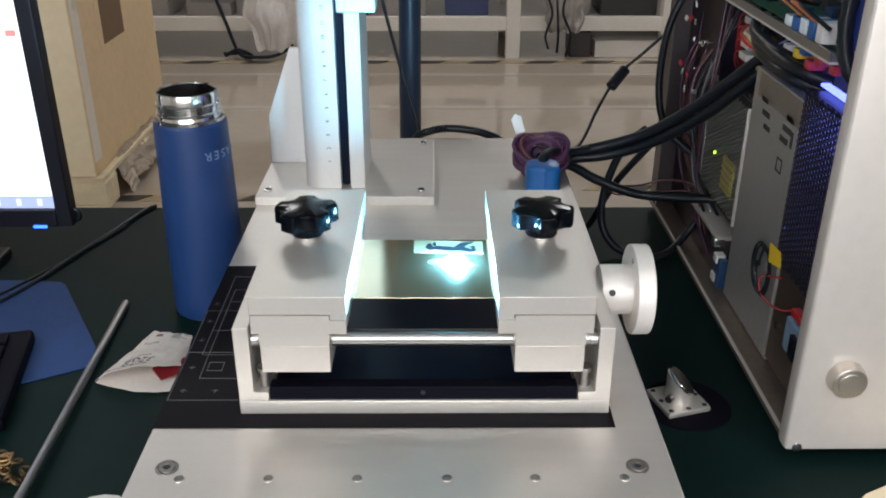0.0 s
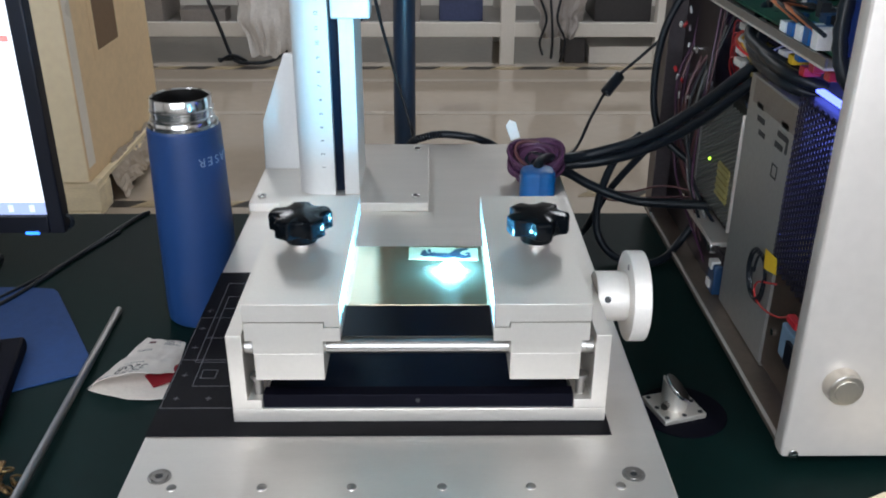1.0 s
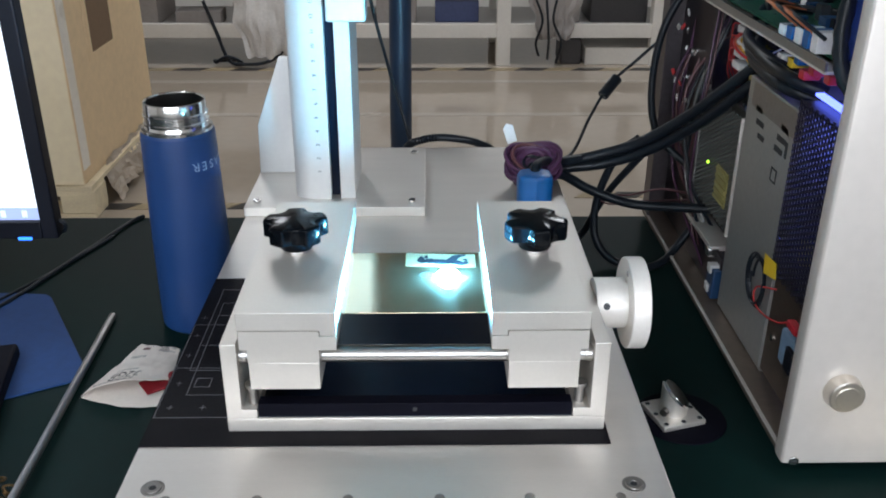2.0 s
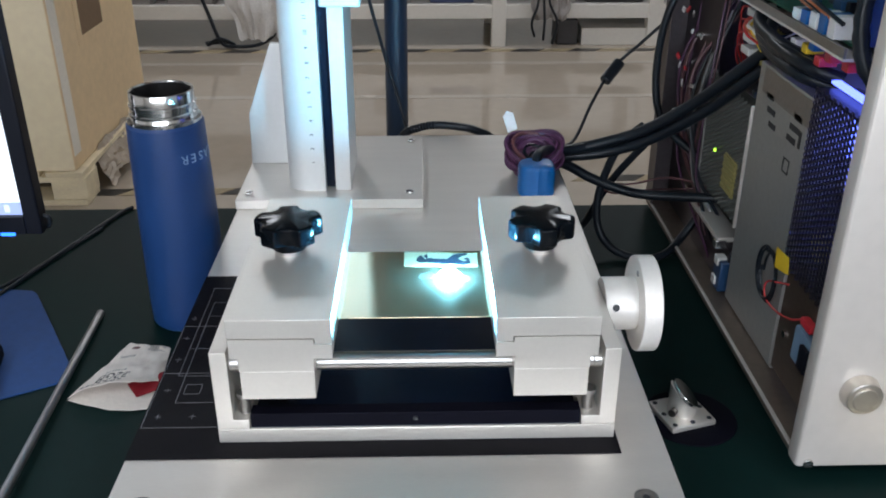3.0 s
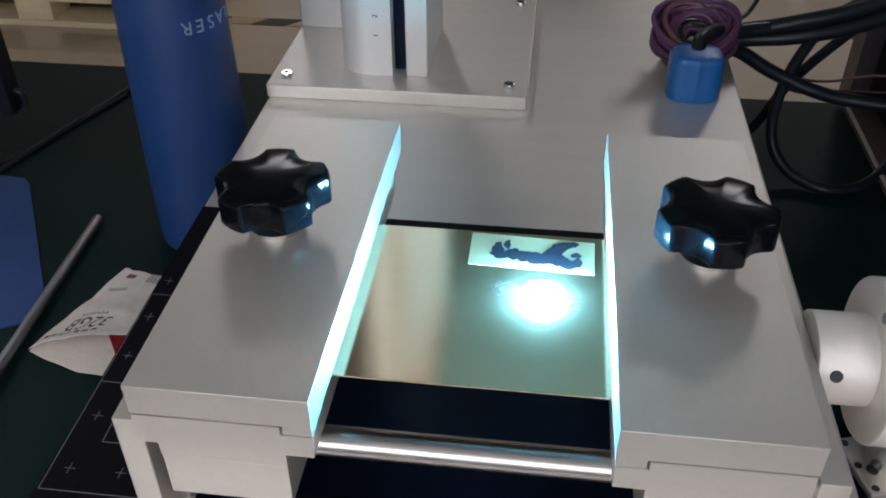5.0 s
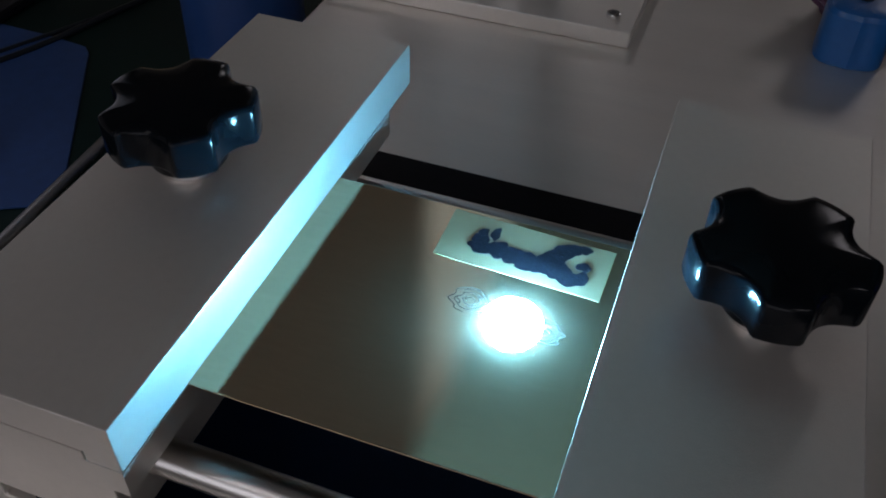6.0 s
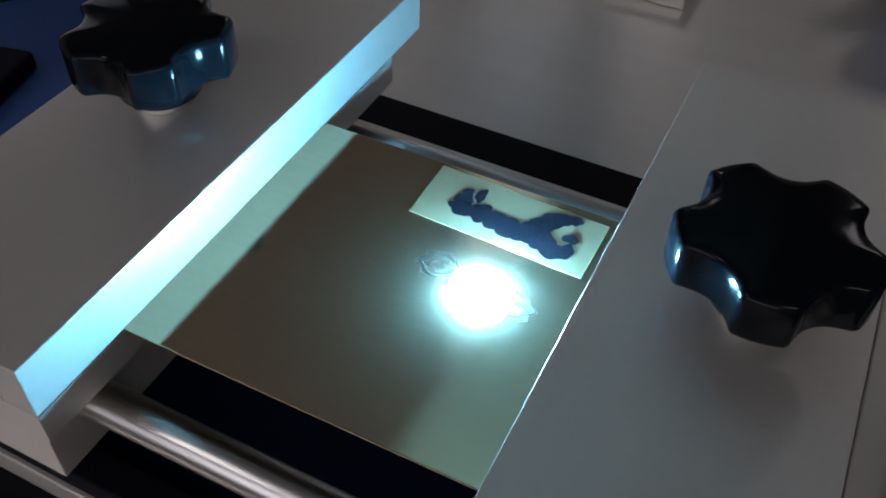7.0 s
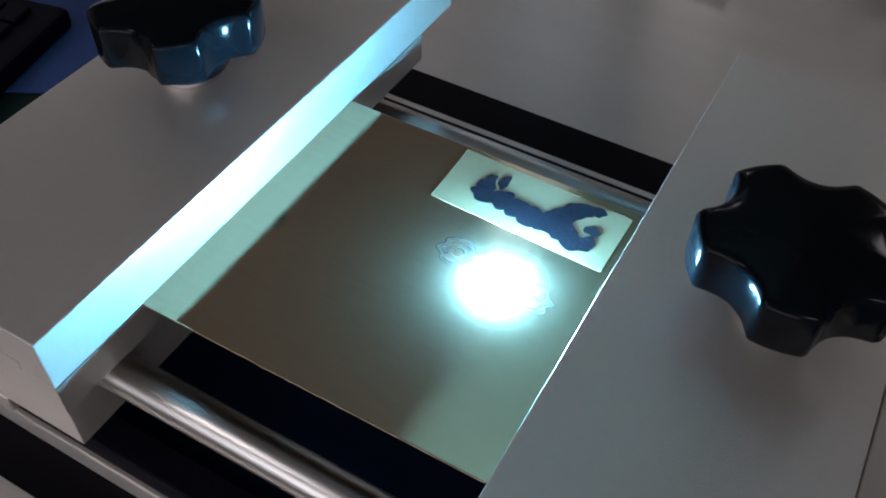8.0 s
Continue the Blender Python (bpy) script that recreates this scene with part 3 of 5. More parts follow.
WY, WZ = 0.0745, 0.0605
hub = part("handwheel_hub", cyl(B(), (0.1302, WY, WZ), (0.1535, WY, WZ), 0.0188, seg=48, r=0.0006), "alu_wheel", vise)
part("set_screw_hole", cyl(B(), (0.1372, WY - 0.0172, WZ + 0.0060), (0.1372, WY - 0.0181, WZ + 0.0063), 0.0025, seg=20), "ink_dark", hub)
wheel = part("handwheel", cyl(B(), (0.1535, WY, WZ), (0.1665, WY, WZ), 0.0340, seg=72, r=0.0010), "alu_wheel", vise, "knurled turned aluminium handwheel")
part("rim_hole", cyl(B(), (0.1536, WY - 0.004, WZ + 0.0255), (0.1530, WY - 0.004, WZ + 0.0255), 0.0022, seg=16), "ink_grey", wheel)

# ------------------------------------------------------------ the sheet being marked
sheet = solid("metal_sheet", box(B(), -0.0606, 0.0606, 0.0178, 0.1120, 0.0835, 0.0842, 0.0002), "brass_sheet", (0, 0.065, 0.0835), "thin shiny rolled metal sheet clamped in the vise", "metal sheet")
lab = thing("engraved_label", (0.016, 0.099, 0.0842), "small cream label with dark charred engraving", "label")
part("label_face", prism(B(), [(-0.0088, 0.0884), (0.0436, 0.0862), (0.0440, 0.1086), (-0.0090, 0.1108)], "z", 0.0842, 0.08435), "label", lab)
random.seed(5)


def blot(cx, cy, rad, z, mat, parent, name="burnt_mark", sx=1.0, sy=1.0):
    bm = B()
    ph = random.random() * 6
    vs = []
    for k in range(28):
        a = 2 * math.pi * k / 28
        r = rad * (1 + 0.11 * math.sin(3 * a + ph) + 0.08 * math.sin(5 * a + 2 * ph))
        vs.append((cx + sx * r * math.cos(a), cy + sy * r * math.sin(a)))
    prism(bm, vs, "z", z, z + 0.0001)
    return part(name, bm, mat, parent)


# a run of burnt lettering, its strokes grown together
BURNT = [(0.0030, 0.1000, 0.0023, 1.0, 1.0), (0.0068, 0.1035, 0.0015, 0.8, 1.7), (0.0030, 0.1030, 0.0013, 1.0, 1.2), (0.0040, 0.0962, 0.0027, 1.2, 0.9), (0.0092, 0.0968, 0.0029, 1.0, 1.1), (0.0138, 0.0960, 0.0031, 1.0, 1.0),
         (0.0188, 0.0952, 0.0033, 1.0, 1.05), (0.0237, 0.0951, 0.0031, 1.0, 1.1), (0.0272, 0.0993, 0.0033, 0.9, 1.2), (0.0290, 0.1035, 0.0026, 1.1, 1.0), (0.0318, 0.1053, 0.0020, 1.1, 1.0), (0.0350, 0.1062, 0.0016, 1.0, 1.0),
         (0.0296, 0.0942, 0.0032, 1.0, 1.0), (0.0334, 0.0921, 0.0029, 1.2, 0.9), (0.0366, 0.0940, 0.0017, 1.0, 1.2), (0.0360, 0.0985, 0.0016, 1.2, 0.9)]
for k, (cx, cy, rad, sx, sy) in enumerate(BURNT):
    blot(cx, cy, rad * 1.22, 0.08435 + 0.00001 * k, "char", lab, sx=sx, sy=sy)
for bx, by in ((0.0318, 0.0690), (0.0085, 0.0735)):
    burn = thing("engraving_trace", (bx, by, 0.0842), "faint grey engraved curl on the metal sheet", "engraving")
    for k in range(7):
        r1, a0 = 0.0012 + 0.00065 * k, 2.3 * k
        pts = [(bx + r1 * (1.15 + 0.2 * math.sin(3 * i + k)) * math.cos(a0 + 0.42 * i), by + r1 * math.sin(a0 + 0.42 * i), 0.08421) for i in range(9)]
        curl = tube(B(), pts, 0.00016, 6, 4)
        for v in curl.verts:
            v.co.z = 0.08421 + (v.co.z - 0.08421) * 0.2
        part("scribble", curl, "scorch", burn)

spark = B()
bmesh.ops.create_icosphere(spark, subdivisions=4, radius=1.0)
for v in spark.verts:
    n = noise.noise(v.co * 2.3)
    v.co = Vector((v.co.x * 0.0086, v.co.y * 0.0086, max(0.0, v.co.z) * 0.0062)) * (1 + 0.04 * n)
bmesh.ops.translate(spark, verts=spark.verts[:], vec=(SPOT[0], SPOT[1], 0.0843))
solid("laser_spark", spark, "plasma", (SPOT[0], SPOT[1], 0.0843), "dazzling blue-white laser spark on the metal sheet", "spark")

# ------------------------------------------------------------ steel bottle
BX, BY = -0.2430, 0.3620
bottle = thing("vacuum_bottle", (BX, BY, TABLE), "navy blue open steel vacuum bottle standing on the table", "bottle")
part("body", lathe(B(), [(0.0, 0.0), (0.0375, 0.0), (0.0395, 0.002), (0.0400, 0.02), (0.0392, 0.10), (0.0372, 0.20), (0.0366, 0.2145), (0.0352, 0.2172), (0.0325, 0.2178), (0.0325, 0.2150)], (BX, BY, TABLE), 72), "blue_paint", bottle)
neck = part("neck", lathe(B(), [(0.0325, 0.2160), (0.0350, 0.2165), (0.0350, 0.2200), (0.0318, 0.2210), (0.0312, 0.2235), (0.0322, 0.2245), (0.0322, 0.2265), (0.0311, 0.2275), (0.0311, 0.2320),
                             (0.0320, 0.2328), (0.0320, 0.2350), (0.0309, 0.2360), (0.0308, 0.2440), (0.0300, 0.2465), (0.0285, 0.2470), (0.0275, 0.2455), (0.0272, 0.19), (0.0300, 0.17), (0.0300, 0.02), (0.0, 0.018)],
                         (BX, BY, TABLE), 72), "steel", bottle, "polished threaded steel neck")
for k, ch in enumerate("RESAL"):
    ang = -0.93 + 0.245 * k
    rad = 0.0378
    zz = TABLE + 0.186
    m = Matrix.Translation((BX + rad * math.cos(ang), BY + rad * math.sin(ang), zz)) @ Matrix.Rotation(ang + math.pi / 2, 4, "Z") @ Matrix.Rotation(math.pi / 2, 4, "X") @ Matrix.Rotation(math.pi, 4, "Z")
    part("printed_letter", turned(letters(ch, 0.0128), m), "ink_faint", bottle, smooth=False)

# ------------------------------------------------------------ open desktop computer
pc = thing("desktop_computer", (0.42, 0.36, TABLE), "silver desktop computer with its side cover off and wires showing", "computer")
PX0, PX1, PY0, PY1, PZ0, PZ1 = 0.3035, 0.52, 0.085, 0.641, TABLE + 0.008, 0.36
front = part("front_panel", box(B(), PX0 - 0.003, PX1, PY0, PY0 + 0.018, PZ0 + 0.004, PZ1, 0.004, 3), "pc_shell", pc, "smooth silver front panel")
part("panel_return", box(B(), PX0 + 0.001, PX0 + 0.003, PY0 + 0.018, PY0 + 0.021, PZ0 + 0.006, PZ1 - 0.01), "pc_dark", pc)
b = B()
prism(b, [(PX0 + 0.003, PZ0 + 0.005), (PX0 + 0.003, PZ0), (PX1, PZ0), (PX1, PZ0 + 0.003), (PX0 + 0.0045, PZ0 + 0.003), (PX0 + 0.0045, PZ0 + 0.005)], "y", PY0 + 0.018, PY1)
part("bottom_tray", b, "pc_tray", pc)
part("tray_edge", box(B(), PX0 + 0.0025, PX0 + 0.006, PY0 + 0.018, PY1, PZ0 + 0.005, PZ0 + 0.0062), "pc_shell", pc)
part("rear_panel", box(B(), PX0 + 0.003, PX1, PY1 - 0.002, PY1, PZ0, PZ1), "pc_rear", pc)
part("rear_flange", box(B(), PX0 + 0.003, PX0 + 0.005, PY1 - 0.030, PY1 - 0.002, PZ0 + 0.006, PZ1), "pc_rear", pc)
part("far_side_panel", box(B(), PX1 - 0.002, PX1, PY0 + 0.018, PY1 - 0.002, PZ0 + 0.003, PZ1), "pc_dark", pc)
part("top_panel", box(B(), PX0, PX1, PY0 + 0.018, PY1, PZ1 - 0.002, PZ1), "pc_shell", pc)
for fx in (PX0 + 0.03, PX1 - 0.03):
    for fy in (PY0 + 0.05, PY1 - 0.05):
        part("rubber_foot", cyl(B(), (fx, fy, TABLE), (fx, fy, PZ0), 0.014, seg=20), "black", pc)
bz = -0.0260
button = part("power_button", cyl(B(), (0.3378, PY0, bz), (0.3378, PY0 - 0.011, bz), 0.0155, 0.0140, seg=48, r=0.001), "button_satin", pc, "round satin steel power button")
part("button_face", cyl(B(), (0.3378, PY0 - 0.011, bz), (0.3378, PY0 - 0.0125, bz), 0.0098, seg=40, r=0.0006), "button_satin", button)
part("button_ring", lathe(B(), [(0.0113, -0.0016), (0.0113, 0.0004), (0.0099, 0.0004), (0.0099, -0.0016)], (0, 0, 0), 40), "ink_dark", button).matrix_basis = Matrix.Translation(Vector((0.3378, PY0 - 0.0126, bz)) - root(button)) @ pose(0, 0, 0, 90)
for sx, sz in ((0.3105, -0.0949), (0.51, -0.0949)):
    s = part("panel_screw", cyl(B(), (sx, PY0, sz), (sx, PY0 - 0.002, sz), 0.0042, seg=24, r=0.0006), "steel", pc)
    part("cross_slot", box(B(), sx - 0.0022, sx + 0.0022, PY0 - 0.0023, PY0 - 0.002, sz - 0.0005, sz + 0.0005), "ink_dark", s)

# the grey supply in the middle
XI = 0.330
psu = part("power_supply", box(B(), XI, XI + 0.14, 0.226, 0.366, PZ0 + 0.004, 0.158, 0.0015), "pc_panel", pc, "grey plated power supply housing with slots")
for sy, sz, w, h in ((0.330, 0.133, 0.017, 0.005), (0.323, 0.121, 0.020, 0.0055), (0.316, 0.109, 0.017, 0.005), (0.262, 0.134, 0.017, 0.0055), (0.266, 0.123, 0.022, 0.0055), (0.270, 0.112, 0.020, 0.0055), (0.252, 0.1175, 0.005, 0.015)):
    part("vent_slot", box(B(), XI - 0.0004, XI, sy - w / 2, sy + w / 2, sz - h / 2, sz + h / 2), "ink_dark", psu)
b = B()
for y0, y1, z0, z1 in ((0.264, 0.278, 0.092, 0.0935), (0.264, 0.278, 0.080, 0.0815), (0.264, 0.2655, 0.0815, 0.092), (0.2765, 0.278, 0.0815, 0.092)):
    box(b, XI - 0.0005, XI, y0, y1, z0, z1)
part("port_frame", b, "ink_dark", psu)
part("top_foil", box(B(), XI - 0.0004, XI, 0.228, 0.352, 0.132, 0.156), "pc_zinc", psu)
part("yellow_tag", prism(B(), [(0.239, 0.022), (0.211, 0.0245), (0.207, 0.010), (0.236, 0.003)], "x", XI - 0.0085, XI - 0.0080), "yellow", pc)
tring = B()
for k in range(4):
    pts = [(XI - 0.003 - 0.0015 * k, 0.256 + (0.015 + 0.0022 * k) * math.cos(a), -0.018 + 0.0018 * k + 0.025 * math.sin(a)) for a in [2 * math.pi * i / 14 + k for i in range(13)]]
    tube(tring, pts, 0.0013, 6, 4)
part("coiled_wire", tring, "cable", pc)

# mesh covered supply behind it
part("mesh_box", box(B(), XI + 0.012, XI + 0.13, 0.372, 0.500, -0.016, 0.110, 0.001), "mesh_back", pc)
mesh_cover = part("mesh_cover", perforated(B(), (XI, 0.370, -0.018), (0, 1, 0), (0, 0, 1), 25, 24, 0.0053, 0.0018, 0.0008, True), "mesh_grey", pc, "finely perforated grey cover", smooth=False)
part("cover_edge", box(B(), XI - 0.002, XI + 0.006, 0.3665, 0.3705, -0.020, 0.112, 0.001), "pc_shell", pc)
part("cover_edge", box(B(), XI - 0.002, XI + 0.006, 0.502, 0.506, -0.020, 0.112, 0.001), "pc_panel", pc)
tr = part("transformer", box(B(), XI - 0.0015, XI + 0.003, 0.385, 0.425, 0.004, 0.044, 0.001), "yellow_coil", pc)
for k in range(5):
    part("winding", box(B(), XI - 0.0030, XI - 0.0015, 0.387, 0.423, 0.006 + 0.0078 * k, 0.0105 + 0.0078 * k, 0.0006), "yellow_coil", tr)
part("green_led", cyl(B(), (XI - 0.002, 0.452, 0.036), (XI - 0.004, 0.452, 0.036), 0.0018, seg=12), "led_green", pc)
part("steel_bracket", box(B(), XI - 0.006, XI + 0.02, 0.395, 0.51, -0.050, -0.044, 0.001), "pc_shell", pc)
part("bracket_web", box(B(), XI + 0.002, XI + 0.02, 0.375, 0.51, -0.100, -0.050, 0.001), "pc_dark", pc)
for y, z in ((0.40, -0.052), (0.386, -0.066), (0.388, -0.09)):
    part("terminal", box(B(), XI - 0.008, XI + 0.004, y - 0.006, y + 0.006, z - 0.005, z + 0.005, 0.001), "white_plug" if z < -0.06 else "steel", pc)
part("relay_block", box(B(), XI - 0.006, XI + 0.02, 0.374, 0.396, -0.100, -0.064, 0.002), "pcb_blue", pc)

# perforated sheet with the blue glow behind
part("perforated_sheet", perforated(B(), (XI - 0.006, 0.1045, 0.0110), (0, 1, 0), (0, 0, 1), 22, 29, 0.0055, 0.0020, 0.0010, True), "perf", pc, "perforated black sheet lit blue from inside", smooth=False)
part("sheet_top_flange", box(B(), XI - 0.006, XI + 0.03, 0.1045, 0.2265, 0.1690, 0.1710), "perf", pc)
for k in range(3):
    part("choke", cyl(B(), (XI + 0.004, 0.128 + 0.030 * k, 0.046 + 0.014 * (k % 2)), (XI + 0.03, 0.128 + 0.030 * k, 0.046 + 0.014 * (k % 2)), 0.014, seg=24), "choke_yellow", pc)
# blades emit blue themselves, standing in for LED light falling on them
for k in range(4):
    part("fan_blade", turned(box(B(), -0.016, 0.016, -0.009, 0.009, -0.0015, 0.0015, 0.001), pose(XI + 0.024 + 0.004 * k, 0.140 + 0.023 * k, 0.1790 + 0.002 * (k % 2), 35, 20 * (k % 2), 25 * k)), "led_soft", pc, "fan blade made to glow blue as if lit by the case LEDs")
part("fan_frame", box(B(), XI + 0.055, XI + 0.080, 0.115, 0.235, 0.006, 0.165, 0.004), "black", pc)
part("led_strip", box(B(), XI + 0.008, XI + 0.016, 0.150, 0.232, 0.1735, 0.1765, 0.001), "led_case", pc)
part("led_strip", box(B(), XI + 0.030, XI + 0.034, 0.140, 0.228, 0.112, 0.156, 0.001), "led_case", pc)
part("led_strip", box(B(), XI + 0.034, XI + 0.038, 0.190, 0.228, 0.082, 0.104, 0.001), "led_soft", pc)
part("status_led", cyl(B(), (XI - 0.001, 0.231, 0.040), (XI - 0.002, 0.231, 0.040), 0.0014, seg=10), "led_case", pc)
part("inner_bracket", box(B(), XI - 0.002, XI + 0.006, 0.106, 0.2215, -0.092, 0.010, 0.001), "pc_brown", pc, "brown plated bracket")
part("divider", box(B(), XI - 0.004, XI + 0.0, 0.2225, 0.2245, -0.092, 0.012), "pc_panel", pc)
plug = part("switch_block", box(B(), XI - 0.010, XI - 0.002, 0.134, 0.172, -0.050, -0.018, 0.002), "switch_blue", pc, "pale blue switch block")
part("switch_lever", box(B(), XI - 0.014, XI - 0.010, 0.136, 0.150, -0.046, -0.024, 0.001), "black", plug)
part("red_plug", box(B(), XI - 0.010, XI - 0.002, 0.146, 0.166, -0.0135, -0.0065, 0.0015), "red", pc)
part("red_lead", tube(B(), [(XI - 0.007, 0.166, -0.010), (XI - 0.007, 0.190, -0.024), (XI - 0.007, 0.222, -0.034), (XI - 0.007, 0.246, -0.035), (XI - 0.007, 0.253, -0.027), (XI - 0.007, 0.248, -0.018), (XI - 0.007, 0.234, -0.011), (XI - 0.004, 0.212, -0.002)], 0.0009, 8, 6), "red_wire", pc)
part("panel_screw", cyl(B(), (XI - 0.002, 0.204, -0.048), (XI - 0.004, 0.204, -0.048), 0.0035, seg=16), "steel", pc)

# board shelf over it, with boards and plugs
part("board_shelf", box(B(), XI - 0.012, PX1 - 0.004, 0.178, PY1 - 0.10, 0.2050, 0.2075, 0.0006), "pc_shell", pc)
part("shelf_lip", box(B(), XI - 0.012, XI - 0.010, 0.178, PY1 - 0.10, 0.2075, 0.2150), "pc_zinc", pc)
board = part("circuit_board", box(B(), XI + 0.0, PX1 - 0.02, 0.19, 0.50, 0.2130, 0.2148), "pcb", pc, "green circuit board")
random.seed(11)
for k in range(46):
    w, d, h = random.uniform(0.004, 0.016), random.uniform(0.004, 0.02), random.uniform(0.003, 0.016)
    x, y = XI + 0.006 + random.random() * 0.09, 0.20 + random.random() * 0.28
    part("component", box(B(), x, x + w, y, y + d, 0.2148, 0.2148 + h, 0.0006), random.choice(["black", "pcb_blue", "white_plug", "pc_zinc", "ink_dark", "steel"]), board)
card = part("expansion_card", box(B(), XI + 0.004, XI + 0.10, 0.185, 0.1866, 0.2148, 0.30), "pcb_blue", pc)
for k in range(5):
    part("white_plug", box(B(), XI - 0.010, XI + 0.014, 0.205 + 0.018 * k, 0.218 + 0.018 * k, 0.2148, 0.232 - 0.002 * k, 0.001), "white_plug" if k % 2 == 0 else "blue_cap", pc)
for k in range(4):
    part("loose_wire", tube(B(), [(XI - 0.006, 0.20 + 0.02 * k, 0.228), (XI - 0.018, 0.23 + 0.02 * k, 0.240), (XI - 0.004, 0.28 + 0.02 * k, 0.236), (XI + 0.03, 0.32 + 0.015 * k, 0.226)], 0.0018, 8, 6), "orange_wire" if k % 2 else "cable", pc)
part("trunk_cable", tube(B(), [(XI + 0.02, 0.140, 0.188), (XI - 0.008, 0.142, 0.205), (XI - 0.014, 0.155, 0.235), (XI - 0.006, 0.170, 0.280), (XI, 0.18, 0.34)], 0.0060, 10, 6, ribs=0.08), "cable", pc)

# looms between the shelf and the supplies
for k, (dy, dz) in enumerate(((0.0, 0.0), (0.012, 0.006), (-0.010, 0.010), (0.02, 0.014))):
    pts = [(XI + 0.02, 0.245 + dy, 0.165 + dz), (XI - 0.004, 0.262 + dy, 0.172 + dz), (XI - 0.010, 0.31 + dy, 0.176 + dz), (XI - 0.006, 0.352 + dy, 0.182 + dz), (XI + 0.02, 0.39 + dy, 0.20 + dz)]
    part("wire_loom", tube(B(), pts, 0.0060, 10, 6), "cable", pc)
for y, z, mt in ((0.240, 0.1900, "red"), (0.222, 0.1975, "red"), (0.268, 0.1935, "yellow"), (0.2935, 0.192, "white_plug"), (0.190, 0.1985, "red"), (0.255, 0.199, "blue_cap")):
    part("plug", box(B(), XI - 0.004, XI + 0.012, y - 0.0055, y + 0.0055, z - 0.0042, z + 0.0042, 0.0012), mt, pc)
part("yellow_tag", prism(B(), [(0.388, 0.168), (0.372, 0.164), (0.370, 0.186), (0.384, 0.190)], "x", XI + 0.0, XI + 0.0006), "yellow", pc)
for k in range(4):
    part("white_plug", box(B(), XI + 0.002, XI + 0.016, 0.410 - 0.001 * k, 0.434 - 0.001 * k, 0.150 + 0.0125 * k, 0.1575 + 0.0125 * k, 0.001), "white_plug", pc)
    part("red_wire", tube(B(), [(XI + 0.01, 0.434, 0.154 + 0.0125 * k), (XI + 0.004, 0.450, 0.152 + 0.013 * k), (XI + 0.012, 0.465, 0.13 + 0.01 * k), (XI + 0.03, 0.47, 0.11)], 0.0008, 6, 5), "red_wire", pc)
part("chip_bracket", perforated(B(), (XI + 0.018, 0.352, 0.112), (0, 1, 0), (0, 0, 1), 9, 16, 0.0056, 0.0018, 0.001), "pc_dark", pc, smooth=False)
random.seed(21)
for k in range(14):
    y0 = 0.50 + random.random() * 0.10
    z0 = 0.17 + random.random() * 0.05
    pts = [(XI + random.uniform(0, 0.05), y0, z0), (XI - random.uniform(0.0, 0.012), y0 + random.uniform(-0.02, 0.02), 0.08 + random.uniform(-0.02, 0.03)),
           (XI - random.uniform(0.0, 0.01), y0 + random.uniform(-0.03, 0.01), 0.0 + random.uniform(-0.02, 0.02)), (XI + random.uniform(0, 0.02), 0.46 + random.uniform(-0.03, 0.05), -0.07 + random.uniform(-0.02, 0.02))]
    part("loose_wire", tube(B(), pts, random.choice((0.0011, 0.0015, 0.002)), 6, 7), random.choice(("brown_wire", "purple", "brown_wire", "cable", "ink_grey")), pc)
for k in range(9):
    y, z = 0.52 + random.random() * 0.09, -0.06 + random.random() * 0.24
    part("rear_screw", cyl(B(), (XI + 0.004, y, z), (XI - 0.002, y, z), 0.0035, seg=12), "steel", pc)
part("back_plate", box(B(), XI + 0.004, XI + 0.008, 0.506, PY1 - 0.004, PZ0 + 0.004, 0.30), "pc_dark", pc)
random.seed(33)
for k in range(30):
    y, z = 0.357 + 0.0085 * (k % 6) + random.uniform(-0.001, 0.001), 0.116 + 0.0165 * (k // 6) + random.uniform(-0.002, 0.002)
    h = random.uniform(0.004, 0.010)
    part("capacitor", cyl(B(), (XI + 0.018, y, z), (XI + 0.018 - h, y, z), random.choice((0.0018, 0.0026, 0.0032)), seg=12, r=0.0004), random.choice(("yellow_coil", "steel", "ink_dark", "yellow_coil", "pcb_blue", "brass")), pc)
for k in range(14):
    y, z = 0.50 + random.random() * 0.11, 0.02 + random.random() * 0.17
    part("cable_tag", turned(box(B(), -0.001, 0.001, -0.004, 0.004, -0.0025, 0.0025, 0.0004), pose(XI - 0.012 - random.random() * 0.004, y, z, random.uniform(-50, 50), random.uniform(-20, 20), random.uniform(-30, 30))), random.choice(("white_plug", "white_plug", "red", "grey_goods")), pc)
for k in range(8):
    y = 0.27 + random.random() * 0.10
    pts = [(XI + 0.01, y, 0.166), (XI - 0.006 - 0.008 * random.random(), y + 0.02, 0.176 + 0.012 * random.random()), (XI - 0.004, y + 0.05, 0.186), (XI + 0.03, y + 0.07, 0.195)]
    part("loose_wire", tube(B(), pts, random.choice((0.0010, 0.0014)), 6, 6), random.choice(("red_wire", "yellow", "white_plug", "orange_wire", "blue_cap")), pc)

